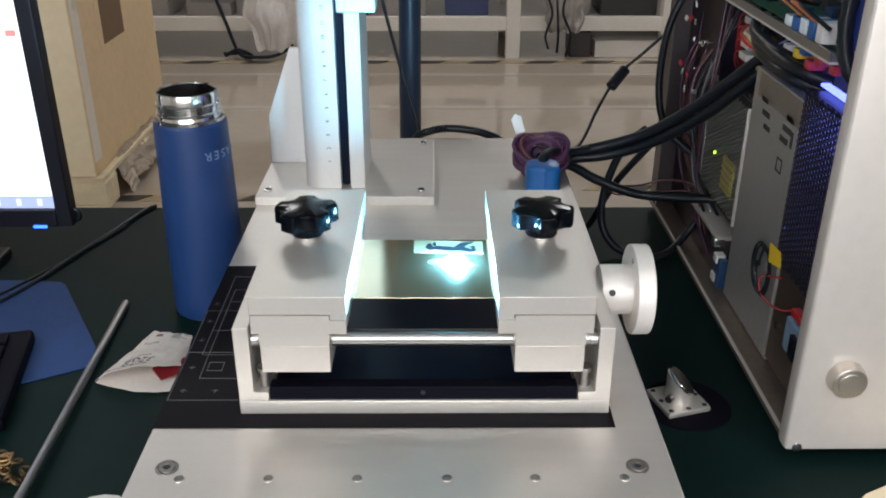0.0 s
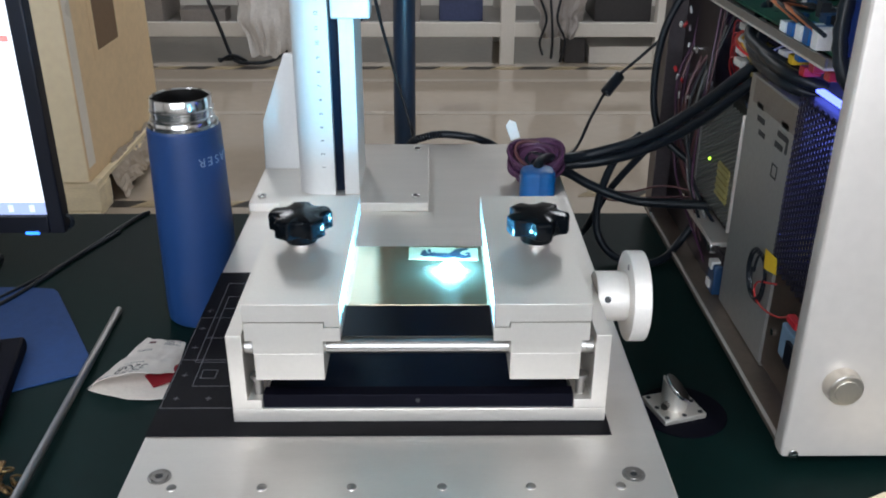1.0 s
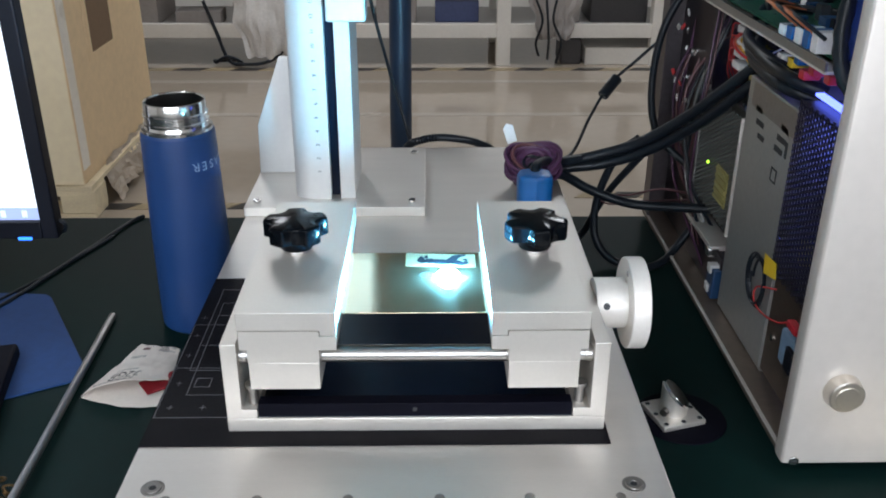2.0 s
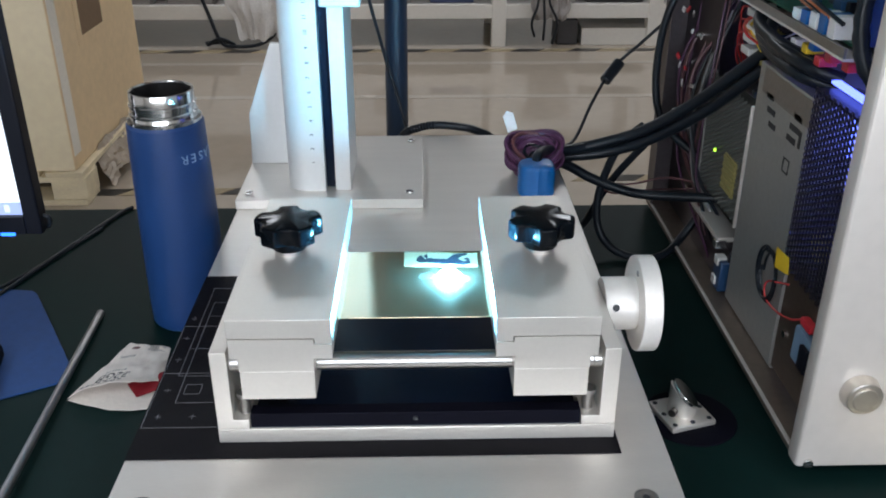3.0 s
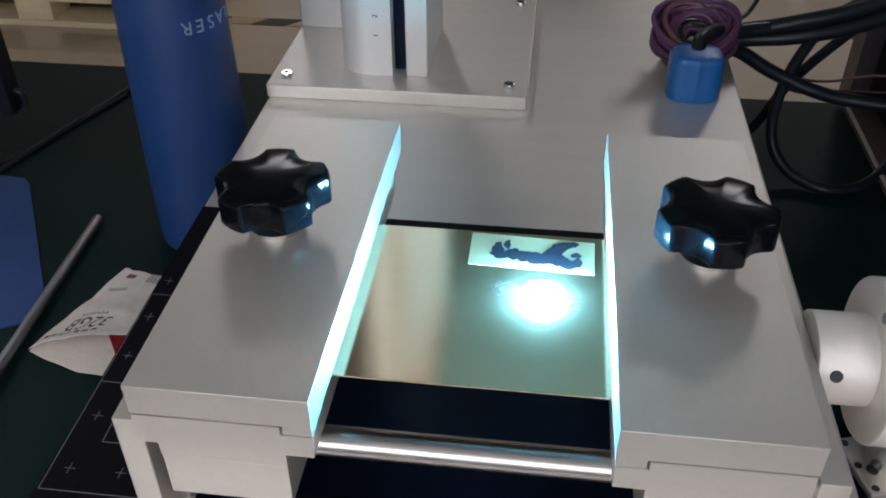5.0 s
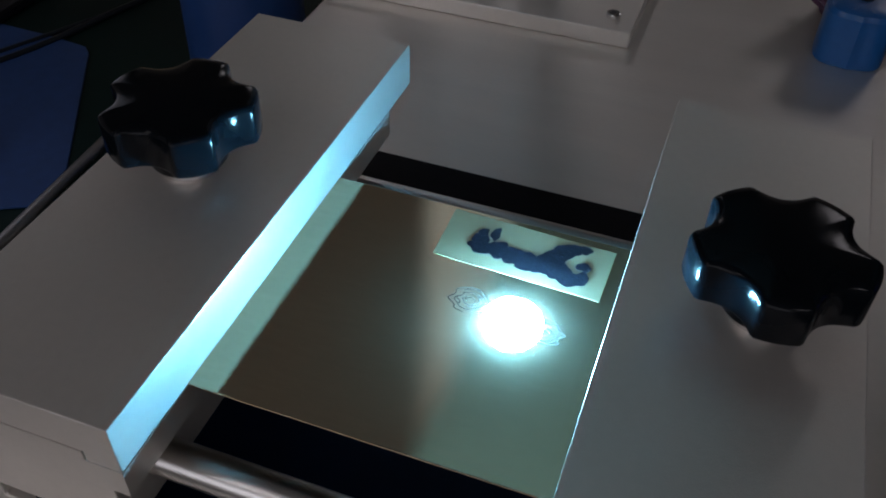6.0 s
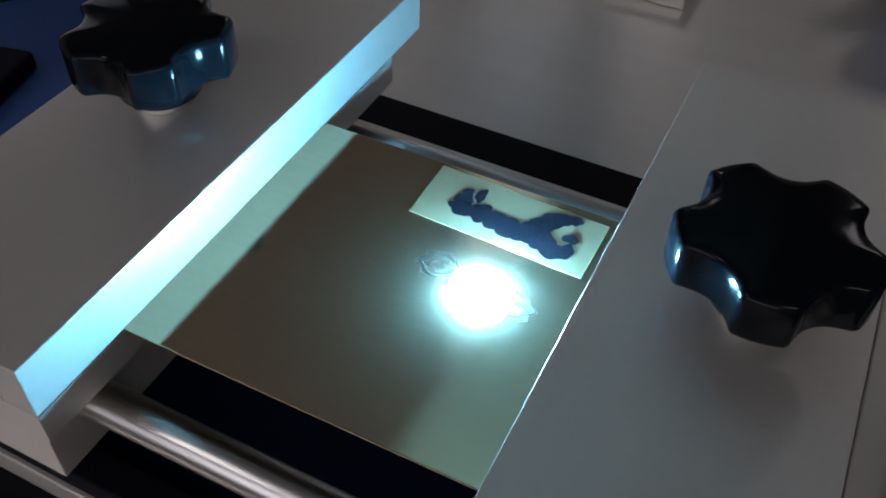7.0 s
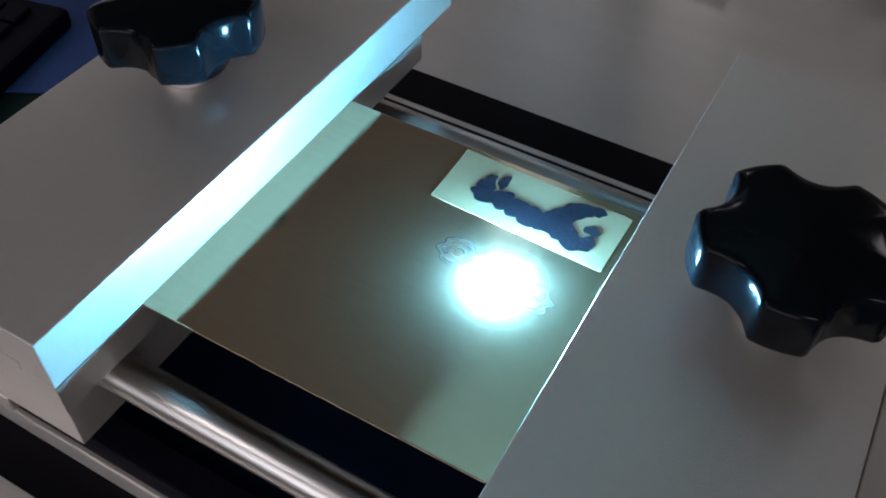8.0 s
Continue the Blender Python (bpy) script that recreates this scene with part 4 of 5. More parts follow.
# ------------------------------------------------------------ cables between machine and computer
cap = thing("blue_connector", (0.128, 0.425, 0.0), "blue plastic plug housing on the machine deck", "connector")
b = B()
cap_rows = []
for rx, z in ((0.0188, 0.0), (0.0196, 0.0012), (0.0196, 0.0270), (0.0190, 0.0300), (0.0172, 0.0325), (0.0140, 0.0338), (0.0060, 0.0342)):
    row = []
    for k in range(48):
        a = 2 * math.pi * k / 48
        c, sn = math.cos(a), math.sin(a)
        bulge = (abs(c) ** 3.2 + abs(sn) ** 3.2) ** (-1 / 3.2)
        ridge = 0.0012 * max(0.0, 1 - abs(a - 1.5 * math.pi) / 0.22) if rx > 0.015 else 0.0
        row.append(b.verts.new((0.1272 + (rx * bulge + ridge) * c, 0.4240 + (rx * 0.9 * bulge + ridge) * sn, z)))
    cap_rows.append(row)
for lo, hi in zip(cap_rows, cap_rows[1:]):
    for k in range(48):
        b.faces.new((lo[k], lo[(k + 1) % 48], hi[(k + 1) % 48], hi[k]))
b.faces.new(cap_rows[0][::-1])
b.faces.new(cap_rows[-1])
part("housing", b, "blue_cap", cap)
part("cable_entry", tube(B(), [(0.1272, 0.4260, 0.0290), (0.1300, 0.4380, 0.0360), (0.1420, 0.4620, 0.0330), (0.1640, 0.4860, 0.0240), (0.1900, 0.4970, 0.0230)], 0.0056, 12, 6), "cable", cap, "black cable leaving the housing")
coil = thing("coiled_wire_bundle", (0.130, 0.475, 0.0), "coil of dark purple wire tied up on the deck", "wire coil")
random.seed(3)
for k in range(26):
    r1 = 0.0285 + random.uniform(-0.015, 0.004)
    tilt = random.uniform(-0.28, 0.28)
    cx, cy, cz = 0.130 + random.uniform(-0.003, 0.003), 0.475 + random.uniform(-0.006, 0.006), 0.0225 + 0.0022 * (k % 5)
    pts = []
    for i in range(15):
        a = 2 * math.pi * i / 14 + k
        pts.append((cx + r1 * math.cos(a), cy + 0.75 * r1 * math.sin(a), cz + 0.011 * math.sin(a) + tilt * r1 * math.cos(a)))
    part("wire_loop", tube(B(), pts, 0.0022, 7, 5), "brown_wire" if k in (7, 19) else "purple", coil)
for k in range(7):
    a0 = 0.9 * k
    pts = [(0.130 + (0.006 + 0.0016 * k) * math.cos(a0 + 0.5 * i), 0.474 + (0.005 + 0.0012 * k) * math.sin(a0 + 0.5 * i), 0.018 + 0.0030 * (k % 4) + 0.006 * math.sin(a0 + 0.5 * i)) for i in range(10)]
    part("wire_loop", tube(B(), pts, 0.0021, 7, 5), "cable" if k % 3 == 0 else "purple", coil)
part("support_roll", cyl(B(), (0.130, 0.478, 0.0), (0.130, 0.478, 0.016), 0.022, seg=28, r=0.002), "purple", coil)
part("paper_tag", turned(prism(B(), [(-0.006, -0.011), (0.006, -0.011), (0.0065, 0.008), (0.0, 0.013), (-0.0065, 0.008)], "y", -0.0003, 0.0003), pose(0.1045, 0.50, 0.0540, -15, -14, 20)), "white_plug", coil)


def cable(name, pts, r, label, mat="cable", ribs=0.0, per=8):
    ob = solid(name, tube(B(), pts, r, 12, per, ribs), mat, pts[0], label, "cable")
    return ob


cable("black_cable", [(0.128, 0.478, 0.010), (0.160, 0.496, 0.018), (0.205, 0.500, 0.026), (0.255, 0.485, 0.048), (0.300, 0.450, 0.092), (0.335, 0.405, 0.146), (0.380, 0.370, 0.200)], 0.0062, "thick black rubber cable running into the computer")
cable("black_cable", [(0.130, 0.475, 0.006), (0.165, 0.500, 0.010), (0.215, 0.500, 0.016), (0.262, 0.480, 0.039), (0.305, 0.440, 0.083), (0.338, 0.395, 0.136), (0.385, 0.360, 0.192)], 0.0062, "thick black rubber cable running into the computer")
cable("black_cable", [(0.135, 0.470, 0.009), (0.167, 0.500, 0.003), (0.202, 0.505, -0.017), (0.240, 0.500, -0.031), (0.2760, 0.495, -0.036), (0.345, 0.47, -0.030)], 0.0058, "thick black rubber cable sagging into the computer")
cable("black_cable", [(0.255, 0.49, 0.052), (0.232, 0.500, 0.024), (0.2150, 0.505, -0.030), (0.2140, 0.500, -0.075), (0.2300, 0.486, -0.1000), (0.260, 0.470, -0.1068), (0.292, 0.478, -0.1060), (0.316, 0.495, -0.092), (0.340, 0.505, -0.060)], 0.0048, "black cable looping over the table")
cable("black_cable", [(0.288, 0.50, 0.055), (0.262, 0.525, 0.010), (0.232, 0.54, -0.040), (0.212, 0.55, -0.090), (0.205, 0.56, -0.1075)], 0.0045, "black cable hanging to the table")
cable("black_cable", [(0.360, 0.56, 0.235), (0.325, 0.57, 0.222), (0.292, 0.57, 0.165), (0.284, 0.57, 0.090), (0.294, 0.56, 0.035), (0.325, 0.54, 0.005), (0.345, 0.53, -0.005)], 0.0046, "black cable looped at the computer's rear")
th = thing("thin_signal_cable", (0.175, 0.56, 0.0), "thin black signal cable with a ferrite bead", "cable")
part("lead", tube(B(), [(0.150, 0.515, 0.018), (0.195, 0.60, -0.006), (0.226, 0.65, 0.030), (0.258, 0.69, 0.064), (0.295, 0.69, 0.100), (0.340, 0.68, 0.150), (0.38, 0.66, 0.22)], 0.0022, 8, 8), "cable", th)
part("ferrite_bead", cyl(B(), (0.245, 0.676, 0.050), (0.267, 0.692, 0.072), 0.0078, seg=20, r=0.002), "cable", th)
cable("thin_brown_wire", [(0.140, 0.47, 0.014), (0.175, 0.505, 0.002), (0.215, 0.525, -0.028), (0.255, 0.530, -0.036), (0.300, 0.525, -0.026), (0.345, 0.50, -0.028)], 0.0012, "thin brown wire sagging into the computer", "brown_wire")
cable("thin_brown_wire", [(0.145, 0.48, 0.012), (0.185, 0.515, -0.006), (0.230, 0.530, -0.046), (0.270, 0.530, -0.044), (0.345, 0.51, -0.034)], 0.0011, "thin brown wire sagging into the computer", "brown_wire")
cable("corrugated_hose", [(-0.03, 0.640, -0.05), (-0.020, 0.632, -0.008), (0.000, 0.628, 0.004), (0.022, 0.627, 0.0080), (0.050, 0.627, 0.0058), (0.075, 0.630, -0.001), (0.098, 0.640, -0.020), (0.11, 0.66, -0.08)], 0.0052, "black corrugated hose behind the deck", "cable", 0.10, 12)
cable("hanging_hose", [(-0.020, 0.785, CEIL), (-0.025, 0.785, 0.8), (-0.0290, 0.785, 0.25), (-0.0305, 0.785, 0.10), (-0.0315, 0.785, -0.06), (-0.032, 0.79, -0.5), (-0.03, 0.80, FLOOR + 0.02)], 0.0165, "thick blue-black hose hanging behind the table", "hose")
cable("thin_cable", [(-0.10, 0.70, 0.33), (-0.0635, 0.70, 0.160), (-0.0500, 0.70, 0.105), (-0.0390, 0.70, 0.062), (-0.0200, 0.685, 0.0), (-0.012, 0.655, -0.03), (-0.012, 0.655, -0.11)], 0.0023, "thin black cable hanging behind the column")
cable("desk_cable", [(-0.385, 0.640, TABLE + 0.003), (-0.398, 0.615, TABLE + 0.003), (-0.4394, 0.482, TABLE + 0.003), (-0.4802, 0.3667, TABLE + 0.003), (-0.56, 0.26, TABLE + 0.003)], 0.0026, "thin black cable lying on the desk mat")
cable("desk_cable", [(-0.405, 0.575, TABLE + 0.0025), (-0.450, 0.460, TABLE + 0.0025), (-0.52, 0.32, TABLE + 0.0025)], 0.0020, "thin black cable lying on the desk mat")

# ------------------------------------------------------------ monitor
mon = thing("monitor", (-0.63, 0.37, TABLE), "black monitor showing a bright white page", "monitor")
mx0, mx1, mz0, mz1, my = -0.905, -0.3775, -0.0115, 0.31, 0.350
b = B()
box(b, mx1 - 0.0165, mx1, my, my + 0.018, mz0, mz1, 0.002)
box(b, mx0, mx0 + 0.0165, my, my + 0.018, mz0, mz1, 0.002)
box(b, mx0 + 0.0165, mx1 - 0.0165, my + 0.0003, my + 0.018, mz0, mz0 + 0.0195, 0.001)
box(b, mx0 + 0.0165, mx1 - 0.0165, my + 0.0003, my + 0.018, mz1 - 0.0165, mz1, 0.001)
part("bezel", b, "black", mon)
part("back_shell", box(B(), mx0 + 0.03, mx1 - 0.03, my + 0.018, my + 0.045, mz0 + 0.004, mz1 - 0.004, 0.008), "black", mon)
scr = part("screen", box(B(), mx0 + 0.0165, mx1 - 0.0165, my + 0.006, my + 0.012, mz0 + 0.0195, mz1 - 0.0165), "screen", mon, "bright white screen")
part("taskbar", box(B(), mx0 + 0.0165, mx1 - 0.0165, my + 0.0055, my + 0.006, mz0 + 0.0195, mz0 + 0.033), "screen_bar", scr)
for k in range(8):
    x = mx1 - 0.030 - 0.022 * k
    part("icon", box(B(), x - 0.005, x, my + 0.0052, my + 0.0055, mz0 + 0.0225, mz0 + 0.0300), "screen_dark", scr)
for x, w in ((-0.4000, 0.010), (-0.416, 0.010), (-0.434, 0.012)):
    part("red_mark", box(B(), x - w, x, my + 0.0055, my + 0.006, 0.1890, 0.1950), "screen_red", scr)
part("power_led", box(B(), -0.4190, -0.4050, my - 0.0010, my + 0.0003, mz0 - 0.0008, mz0 + 0.0022), "led_blue", mon)
part("stand_neck", box(B(), -0.66, -0.61, my + 0.045, my + 0.085, TABLE + 0.012, 0.12, 0.004), "black", mon)
part("stand_foot", box(B(), -0.75, -0.52, my - 0.04, my + 0.14, TABLE, TABLE + 0.012, 0.004), "black", mon)
part("cable_plug", tube(B(), [(-0.3800, 0.360, 0.006), (-0.3730, 0.360, 0.003), (-0.3740, 0.362, -0.006), (-0.381, 0.364, -0.010)], 0.0022, 8, 6), "cable", mon)

# ------------------------------------------------------------ small things on the desk
kb = thing("keyboard", (-0.53, 0.2, TABLE), "black keyboard lying on a blue pad", "keyboard")
KM = pose(-0.3730, 0.1260, TABLE + 0.002, 0, 0, 12.5)
part("case", turned(box(B(), -0.38, 0.0, 0.0, 0.158, 0.0, 0.016, 0.004), KM), "pad_black", kb)
for r in range(6):
    for c in range(5):
        x, y = -0.020 - 0.0192 * c, 0.014 + 0.0225 * r
        part("key", turned(box(B(), x - 0.0165, x, y, y + 0.0185, 0.016, 0.0205, 0.0015), KM), "pad_black", kb)
pad_pts = [(-0.62, 0.42), (-0.470, 0.4170), (-0.4320, 0.4130), (-0.4240, 0.4060), (-0.3340, 0.2560), (-0.3310, 0.2440), (-0.3360, 0.2340), (-0.392, 0.2040), (-0.50, 0.15), (-0.66, 0.2)]
solid("blue_pad", prism(B(), pad_pts, "z", TABLE, TABLE + 0.002, 0.0006), "blue_pad", (-0.45, 0.3, TABLE), "plain blue pad lying flat on the desk mat", "pad")

sd = thing("screwdriver", (-0.325, 0.03, TABLE), "long screwdriver with a steel shaft and red handle", "screwdriver")
part("shaft", cyl(B(), (-0.3385, 0.3580, TABLE + 0.0045), (-0.3196, 0.014, TABLE + 0.0092), 0.0040, seg=16, r=0.0005), "steel_dull", sd)
part("handle", cyl(B(), (-0.3196, 0.014, TABLE + 0.0125), (-0.3150, -0.090, TABLE + 0.0135), 0.0125, 0.0115, seg=8, r=0.003), "red", sd)
chain = thing("brass_chain", (-0.350, 0.060, TABLE), "small heap of aged brass chain", "chain")
random.seed(8)
for k in range(26):
    m = pose(-0.350 + random.uniform(-0.020, 0.020), 0.068 + random.uniform(-0.028, 0.024), TABLE + 0.004 + random.uniform(0, 0.010), random.uniform(0, 90), random.uniform(0, 60), random.uniform(0, 180))
    pts = [(0.0055 * math.cos(2 * math.pi * i / 10), 0.0038 * math.sin(2 * math.pi * i / 10), 0) for i in range(11)]
    part("link", turned(tube(B(), pts, 0.0011, 6, 2), m), "brass", chain)

bag = thing("paper_packet", (-0.275, 0.24, TABLE), "opened white paper packet with grey print and a red card inside", "packet")


def sheet_grid(corner, nu, nv, thick):
    """A curved sheet with thickness; corner(u, v) gives its places."""
    bm = B()
    top = [[bm.verts.new(Vector(corner(i / nu, j / nv)) + Vector((0, 0, thick))) for j in range(nv + 1)] for i in range(nu + 1)]
    bot = [[bm.verts.new(corner(i / nu, j / nv)) for j in range(nv + 1)] for i in range(nu + 1)]
    for i in range(nu):
        for j in range(nv):
            bm.faces.new((top[i][j], top[i + 1][j], top[i + 1][j + 1], top[i][j + 1]))
            bm.faces.new((bot[i][j], bot[i][j + 1], bot[i + 1][j + 1], bot[i + 1][j]))
    rim = [(i, 0) for i in range(nu)] + [(nu, j) for j in range(nv)] + [(i, nv) for i in range(nu, 0, -1)] + [(0, j) for j in range(nv, 0, -1)]
    for a, c in zip(rim, rim[1:] + rim[:1]):
        bm.faces.new((top[a[0]][a[1]], bot[a[0]][a[1]], bot[c[0]][c[1]], top[c[0]][c[1]]))
    bmesh.ops.recalc_face_normals(bm, faces=bm.faces[:])
    return bm


BL, BR, FL, FR = Vector((-0.2900, 0.2990, 0)), Vector((-0.2480, 0.2890, 0)), Vector((-0.3205, 0.2050, 0)), Vector((-0.2400, 0.1900, 0))


def lower_leaf(u, v):
    p = BL.lerp(BR, u).lerp(FL.lerp(FR, u), v)
    bulge = math.sin(math.pi * u) * v
    return (p.x + 0.002 * bulge, p.y - 0.0075 * bulge + 0.0015 * noise.noise(Vector((5 * u, 2.0, 0))) * v, TABLE + 0.0012 + 0.0012 * abs(noise.noise(Vector((4 * u, 3 * v, 1)))))


def upper_leaf(u, v):
    u, v = min(1.0, max(0.0, u)), min(1.0, max(0.0, v))
    q = FL.lerp(Vector((-0.2420, 0.2300, 0)), u)
    p = BL.lerp(BR, u).lerp(q, v)
    lift = max(0.0, math.sin(math.pi * u)) ** 0.8 * v ** 1.6
    return (p.x, p.y - 0.012 * lift, TABLE + 0.0030 + 0.016 * lift + 0.0022 * noise.noise(Vector((3.2 * u, 4.1 * v, 7))) + 0.0010 * noise.noise(Vector((9 * u, 9 * v, 3))))


part("lower_leaf", sheet_grid(lower_leaf, 14, 10, 0.0005), "paper", bag)
up = part("upper_leaf", sheet_grid(upper_leaf, 26, 26, 0.0005), "paper", bag)
part("red_card", turned(box(B(), -0.018, 0.018, -0.012, 0.012, 0.0, 0.0022, 0.0006), pose(-0.2500, 0.2250, TABLE + 0.0035, 0, 0, 35)), "maroon", bag)
for j, (v, u0, u1, hgt, mt) in enumerate(((0.93, 0.10, 0.62, 0.010, "ink_dark"), (0.68, 0.25, 0.55, 0.008, "ink_grey"), (0.30, 0.12, 0.42, 0.012, "ink_grey"), (0.14, 0.55, 0.92, 0.05, "ink_grey"))):
    n = 7
    for k in range(n):
        ua, ub = u0 + (u1 - u0) * k / n, u0 + (u1 - u0) * (k + 0.62) / n
        vv = v - 0.02 * hgt
        def bar(a, c, ua=ua, ub=ub, vv=vv, hgt=hgt):
            x, y, z = upper_leaf(ua + (ub - ua) * a, vv - hgt * 4 * c * 0.9)
            return (x, y, z + 0.0006)
        part("print_bar", sheet_grid(bar, 1, 1, 0.0001), mt, up)


size_print = letters("32GB", 1.0)
half = max(abs(v.co.x) for v in size_print.verts)
for v in size_print.verts:
    x, y, z = upper_leaf(0.42 - 0.20 * v.co.x / half, 0.775 + 0.075 * v.co.y / 0.36)
    v.co = Vector((x, y, z + 0.0006 + (0.0001 if v.co.z > 0 else 0.0)))
part("size_print", size_print, "ink_dark", up, smooth=False)


def spot_mark(a, c):
    x, y, z = upper_leaf(0.16 + 0.16 * a, 0.06 + 0.05 * c)
    return (x, y, z + 0.0006)


part("round_mark", sheet_grid(spot_mark, 2, 2, 0.0001), "brown_wire", up)

solid("round_pad", lathe(B(), [(0.0, 0.0), (0.040, 0.0), (0.041, 0.0006), (0.040, 0.0012), (0.0, 0.0012)], (0.2400, 0.1680, TABLE), 56), "pad_black", (0.2370, 0.1640, TABLE), "thin round black rubber pad on the desk mat", "pad")
solid("paper_scrap", prism(B(), [(-0.276, 0.0370), (-0.270, 0.0430), (-0.259, 0.0460), (-0.247, 0.0445), (-0.238, 0.0370), (-0.238, -0.01), (-0.276, -0.01)], "z", TABLE, TABLE + 0.0012), "white_plug", (-0.23, 0.0, TABLE), "rounded scrap of white paper on the desk mat", "paper")
solid("card_scrap", prism(B(), [(0.340, 0.030), (0.354, 0.0430), (0.376, 0.0535), (0.43, 0.050), (0.43, -0.02), (0.35, -0.02)], "z", TABLE, TABLE + 0.002), "card_light", (0.36, 0.0, TABLE), "small scrap of brown card on the desk mat", "card")
mm = thing("mirror_mount", (0.233, 0.170, TABLE + 0.0012), "small machined aluminium mirror mount on a square flange", "mirror mount")
MM = pose(0.2330, 0.1705, TABLE + 0.0012, 0, 0, 17)
part("flange", turned(box(B(), -0.0215, 0.0215, -0.0215, 0.0215, 0.0, 0.0055, 0.0012), MM), "alu", mm)
for hx, hy in ((-0.017, -0.017), (0.017, -0.017), (-0.017, 0.017), (0.017, 0.017), (0.0, -0.018), (-0.018, 0.0), (0.018, 0.0)):
    part("screw_hole", turned(cyl(B(), (hx, hy, 0.0055), (hx, hy, 0.0058), 0.0023, seg=16), MM), "ink_dark", mm)
b = B()
seg, rr = 36, 0.0125
lo = [b.verts.new((rr * math.cos(2 * math.pi * k / seg), rr * math.sin(2 * math.pi * k / seg), 0.0055)) for k in range(seg)]
hi = [b.verts.new((rr * math.cos(2 * math.pi * k / seg), rr * math.sin(2 * math.pi * k / seg), 0.0225 - 0.95 * rr * math.cos(2 * math.pi * k / seg - 2.74))) for k in range(seg)]
for v in hi:
    v.co.z = 0.0225 + (v.co.x * math.cos(2.74) + v.co.y * math.sin(2.74)) * 0.95
for k in range(seg):
    b.faces.new((lo[k], lo[(k + 1) % seg], hi[(k + 1) % seg], hi[k]))
b.faces.new(lo[::-1])
b.faces.new(hi)
part("barrel", turned(b, MM), "alu", mm)
tilt = Matrix.Rotation(2.74, 4, "Z") @ Matrix.Rotation(-math.atan(0.95), 4, "Y")
part("mirror", turned(cyl(B(), (0, 0, 0.0), (0, 0, 0.0032), 0.0150, seg=40, r=0.0005), MM @ Matrix.Translation((0, 0, 0.0228)) @ tilt), "steel", mm, "round polished mirror")
part("clamp_screw", turned(cyl(B(), (-0.012, -0.006, 0.012), (-0.0165, -0.009, 0.012), 0.0035, seg=16), MM), "steel_dark", mm)

# ------------------------------------------------------------ carton on a pallet
pal = thing("wooden_pallet", (-1.6, 2.85, FLOOR), "pale wooden pallet standing on the floor", "pallet")
for k in range(3):
    x = -2.08 + 0.44 * k
    for y in (2.39, 2.82, 3.25):
        part("block", box(B(), x - 0.06, x + 0.06, y, y + 0.12, FLOOR + 0.02, FLOOR + 0.10, 0.003), "wood", pal)
for y in (2.385, 2.815, 3.245):
    part("runner", box(B(), -2.15, -1.145, y, y + 0.13, FLOOR, FLOOR + 0.02, 0.002), "wood", pal)
    part("stringer", box(B(), -2.15, -1.145, y, y + 0.13, FLOOR + 0.085, FLOOR + 0.105, 0.002), "wood", pal)
for k in range(7):
    x = -2.15 + 0.1465 * k
    part("deck_board", box(B(), x, x + 0.126, 2.385, 3.375, FLOOR + 0.105, FLOOR + 0.121, 0.002), "wood", pal)
carton = thing("cardboard_carton", (-1.6, 2.85, FLOOR + 0.121), "large brown cardboard carton standing on a pallet", "carton")
CX0, CX1, CY0, CY1, CZ0, CZ1 = -2.12, -1.168, 2.40, 3.27, FLOOR + 0.121, 0.42
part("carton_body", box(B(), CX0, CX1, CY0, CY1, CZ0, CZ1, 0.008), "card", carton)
# front covered in paler card: the light on this side is in its colour
part("lit_front", box(B(), CX0 + 0.01, CX1 - 0.004, CY0 - 0.003, CY0, CZ0 + 0.003, CZ1 - 0.01), "card_light", carton)
part("edge_tape", box(B(), CX1, CX1 + 0.0015, CY0 + 0.006, CY0 + 0.07, CZ0 + 0.05, CZ1 - 0.01), "tape", carton)
part("hand_hole", box(B(), CX1, CX1 + 0.002, 2.62, 2.86, -0.37, 0.02), "card", carton)
part("printed_patch", box(B(), CX1, CX1 + 0.003, 2.66, 2.88, -0.34, 0.05), "brown_patch", carton)

# ------------------------------------------------------------ far benches
bn = thing("work_bench", (-0.5, 4.95, FLOOR), "long white steel workbench with a cluttered lower shelf", "workbench")
for lx in (-2.36, 0.44, 1.32):
    for ly in (4.64, 5.26):
        part("leg", box(B(), lx - 0.04, lx + 0.04, ly - 0.04, ly + 0.04, FLOOR, FLOOR + 0.74, 0.004), "frame_white", bn)
part("lower_beam", box(B(), -2.4, 1.9, 4.605, 4.65, FLOOR + 0.158, FLOOR + 0.235, 0.003), "frame_white", bn)
part("lower_shelf", box(B(), -2.4, 1.9, 4.65, 5.3, FLOOR + 0.19, FLOOR + 0.21), "bench_top", bn)
part("bench_top", box(B(), -2.42, 1.92, 4.57, 5.3, FLOOR + 0.74, FLOOR + 0.78, 0.004), "bench_top", bn)
random.seed(17)
x = -1.75
while x < 1.85:
    w, h, d = random.uniform(0.10, 0.34), random.uniform(0.05, 0.28), random.uniform(0.15, 0.4)
    if not any(abs(x + w / 2 - px) < 0.14 for px in (0.44, 1.32)):
        y = 4.68 + random.uniform(0, 0.12)
        solid("storage_box", box(B(), x, x + w, y, y + d, FLOOR + 0.21, FLOOR + 0.21 + h, 0.006), random.choice(("grey_goods", "dark_goods", "frame_white", "blue_goods", "wall", "grey_goods")), (x + w / 2, y + d / 2, FLOOR + 0.21),
              "plain box of goods on the bench's lower shelf", "box", "boxes on the far shelf")
    x += w + random.uniform(0.03, 0.12)
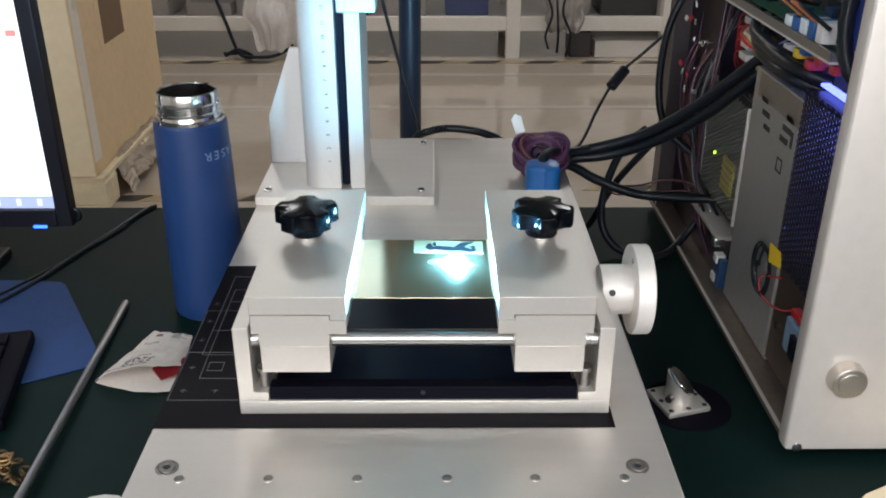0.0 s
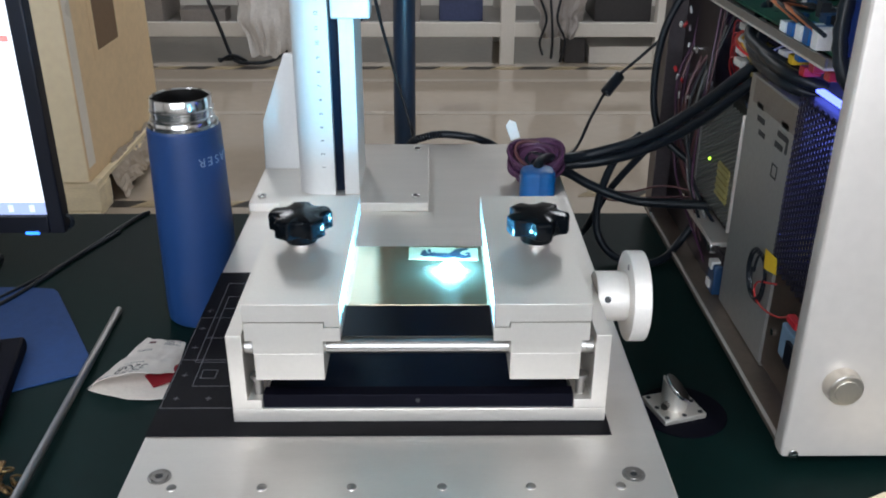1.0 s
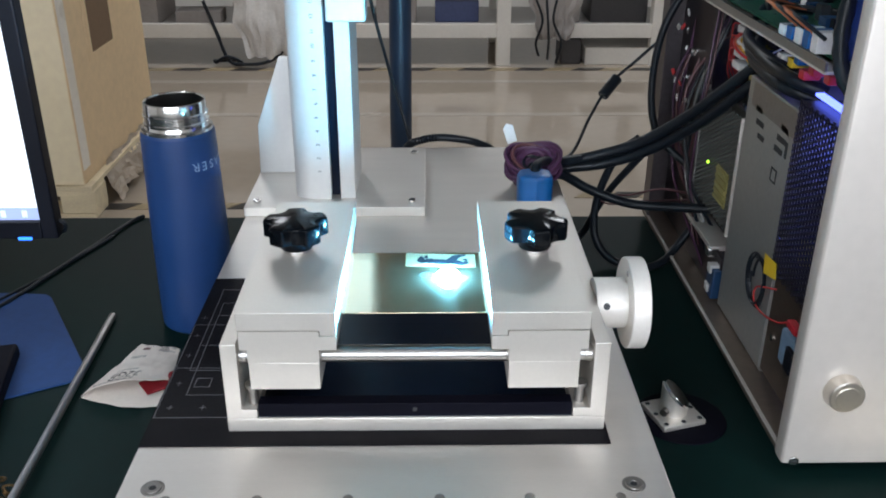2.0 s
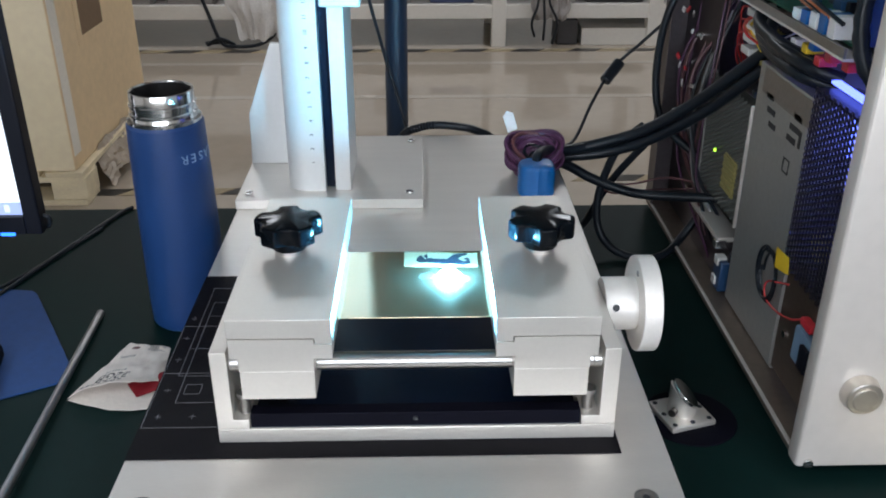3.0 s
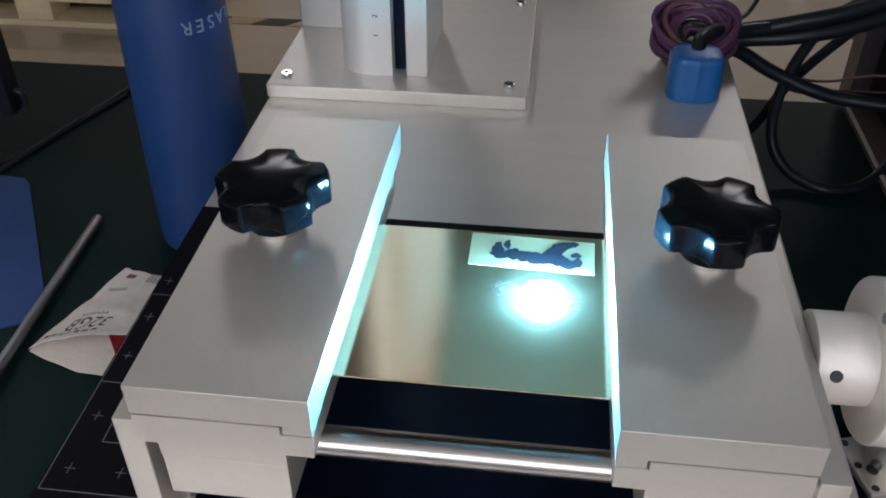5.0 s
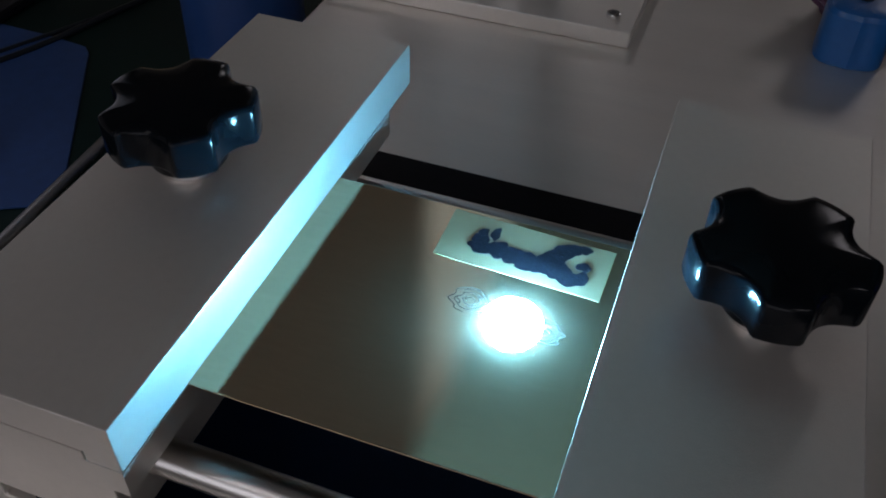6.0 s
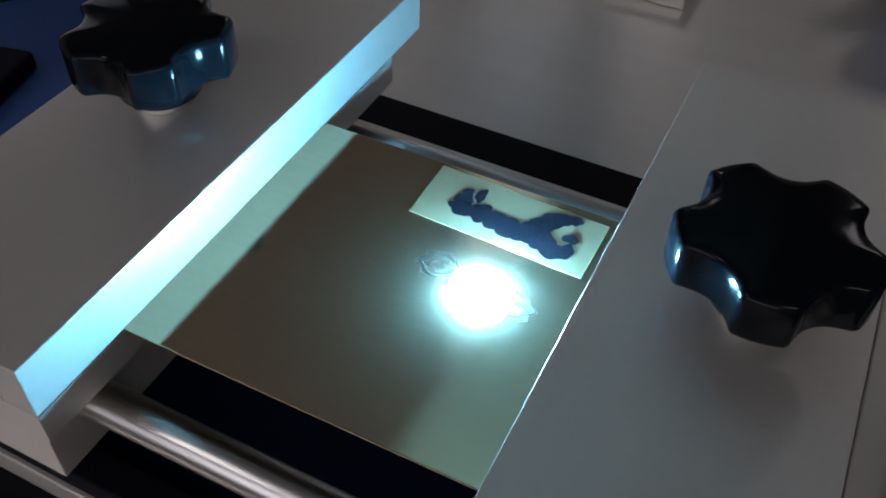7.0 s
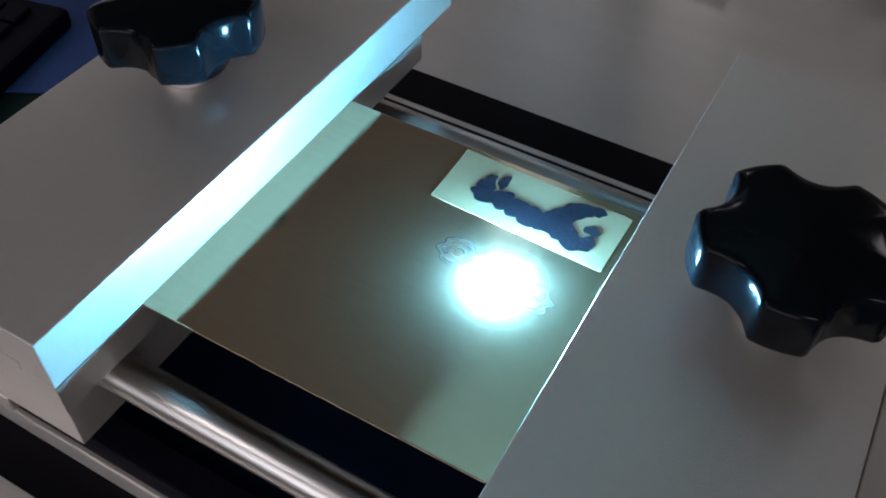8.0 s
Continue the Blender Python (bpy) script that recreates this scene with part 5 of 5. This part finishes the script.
solid("white_carton", box(B(), 0.915, 1.42, 4.63, 4.95, FLOOR, FLOOR + 0.098, 0.005), "frame_white", (1.16, 4.8, FLOOR), "flat white carton lying on the floor under the bench", "carton")
cable("floor_cable", [(-1.24, 4.62, -0.50), (-1.18, 4.60, -0.66), (-1.12, 4.58, -0.82), (-1.04, 4.56, FLOOR + 0.02), (-0.90, 4.57, FLOOR + 0.03), (-0.80, 4.60, -0.76), (-0.72, 4.62, -0.60), (-0.70, 4.64, -0.5)], 0.010, "tangle of dark cables under the far bench")
cable("floor_cable", [(-1.20, 4.60, FLOOR + 0.02), (-1.12, 4.57, FLOOR + 0.06), (-1.05, 4.60, FLOOR + 0.02), (-1.10, 4.66, FLOOR + 0.02), (-1.22, 4.64, FLOOR + 0.02)], 0.010, "tangle of dark cables under the far bench")


def draped(x0, x1, z0, z1, y, depth, seed):
    """A loosely folded plastic sheet hanging from the shelf beam."""
    def at(u, v):
        fold = noise.noise(Vector((4.5 * u, 1.2 * v, seed))) + 0.5 * noise.noise(Vector((11 * u, 3 * v, seed + 4)))
        pinch = 0.5 + (u - 0.5) * (1.0 - 0.45 * v + 0.2 * noise.noise(Vector((0, 3 * v, seed))))
        return (x0 + (x1 - x0) * pinch, y - depth * (0.4 + fold) * (0.3 + v), z1 + (z0 - z1) * v * (1 - 0.10 * noise.noise(Vector((5 * u, 0, seed)))))
    return sheet_grid(at, 24, 18, 0.002)


solid("plastic_wrap", draped(-1.10, -0.66, -0.80, -0.44, 4.57, 0.05, 2.0), "film_wrap", (-0.9, 4.57, -0.8), "pale crumpled plastic wrap hanging from the far shelf", "plastic wrap")
solid("plastic_wrap", draped(0.56, 0.88, -0.70, -0.44, 4.57, 0.05, 7.0), "grey_goods", (0.72, 4.57, -0.78), "grey crumpled plastic wrap hanging from the far shelf", "plastic wrap")
for k in range(3):
    cable("hanging_cable", [(0.60 + 0.06 * k, 4.50, -0.46), (0.64 + 0.03 * k, 4.47, -0.58), (0.61 + 0.07 * k, 4.48, -0.70), (0.63 + 0.05 * k, 4.50, -0.78 - 0.02 * k)], 0.007, "dark cable hanging from the far bench")
solid("dark_case", box(B(), 0.775, 0.895, 4.64, 4.86, FLOOR, FLOOR + 0.145, 0.010), "dark_goods", (0.835, 4.75, FLOOR), "small dark case on the floor under the far bench", "case")


def torn_wrap(u, v):
    """Crumpled film bunched along the foot of the carton."""
    crease = noise.noise(Vector((9 * u, 3 * v, 4.0))) + 0.6 * noise.noise(Vector((23 * u, 7 * v, 9.0)))
    return (-1.163 + 0.055 * v + 0.022 * crease * (0.3 + v), 2.56 + 0.56 * u, FLOOR + 0.125 - 0.110 * v + 0.030 * noise.noise(Vector((7 * u, 0.5, 2.0))))


solid("torn_wrap", sheet_grid(torn_wrap, 40, 12, 0.002), "film_brown", (-1.16, 2.87, FLOOR), "crumpled brownish plastic film bunched at the carton's foot", "plastic wrap")
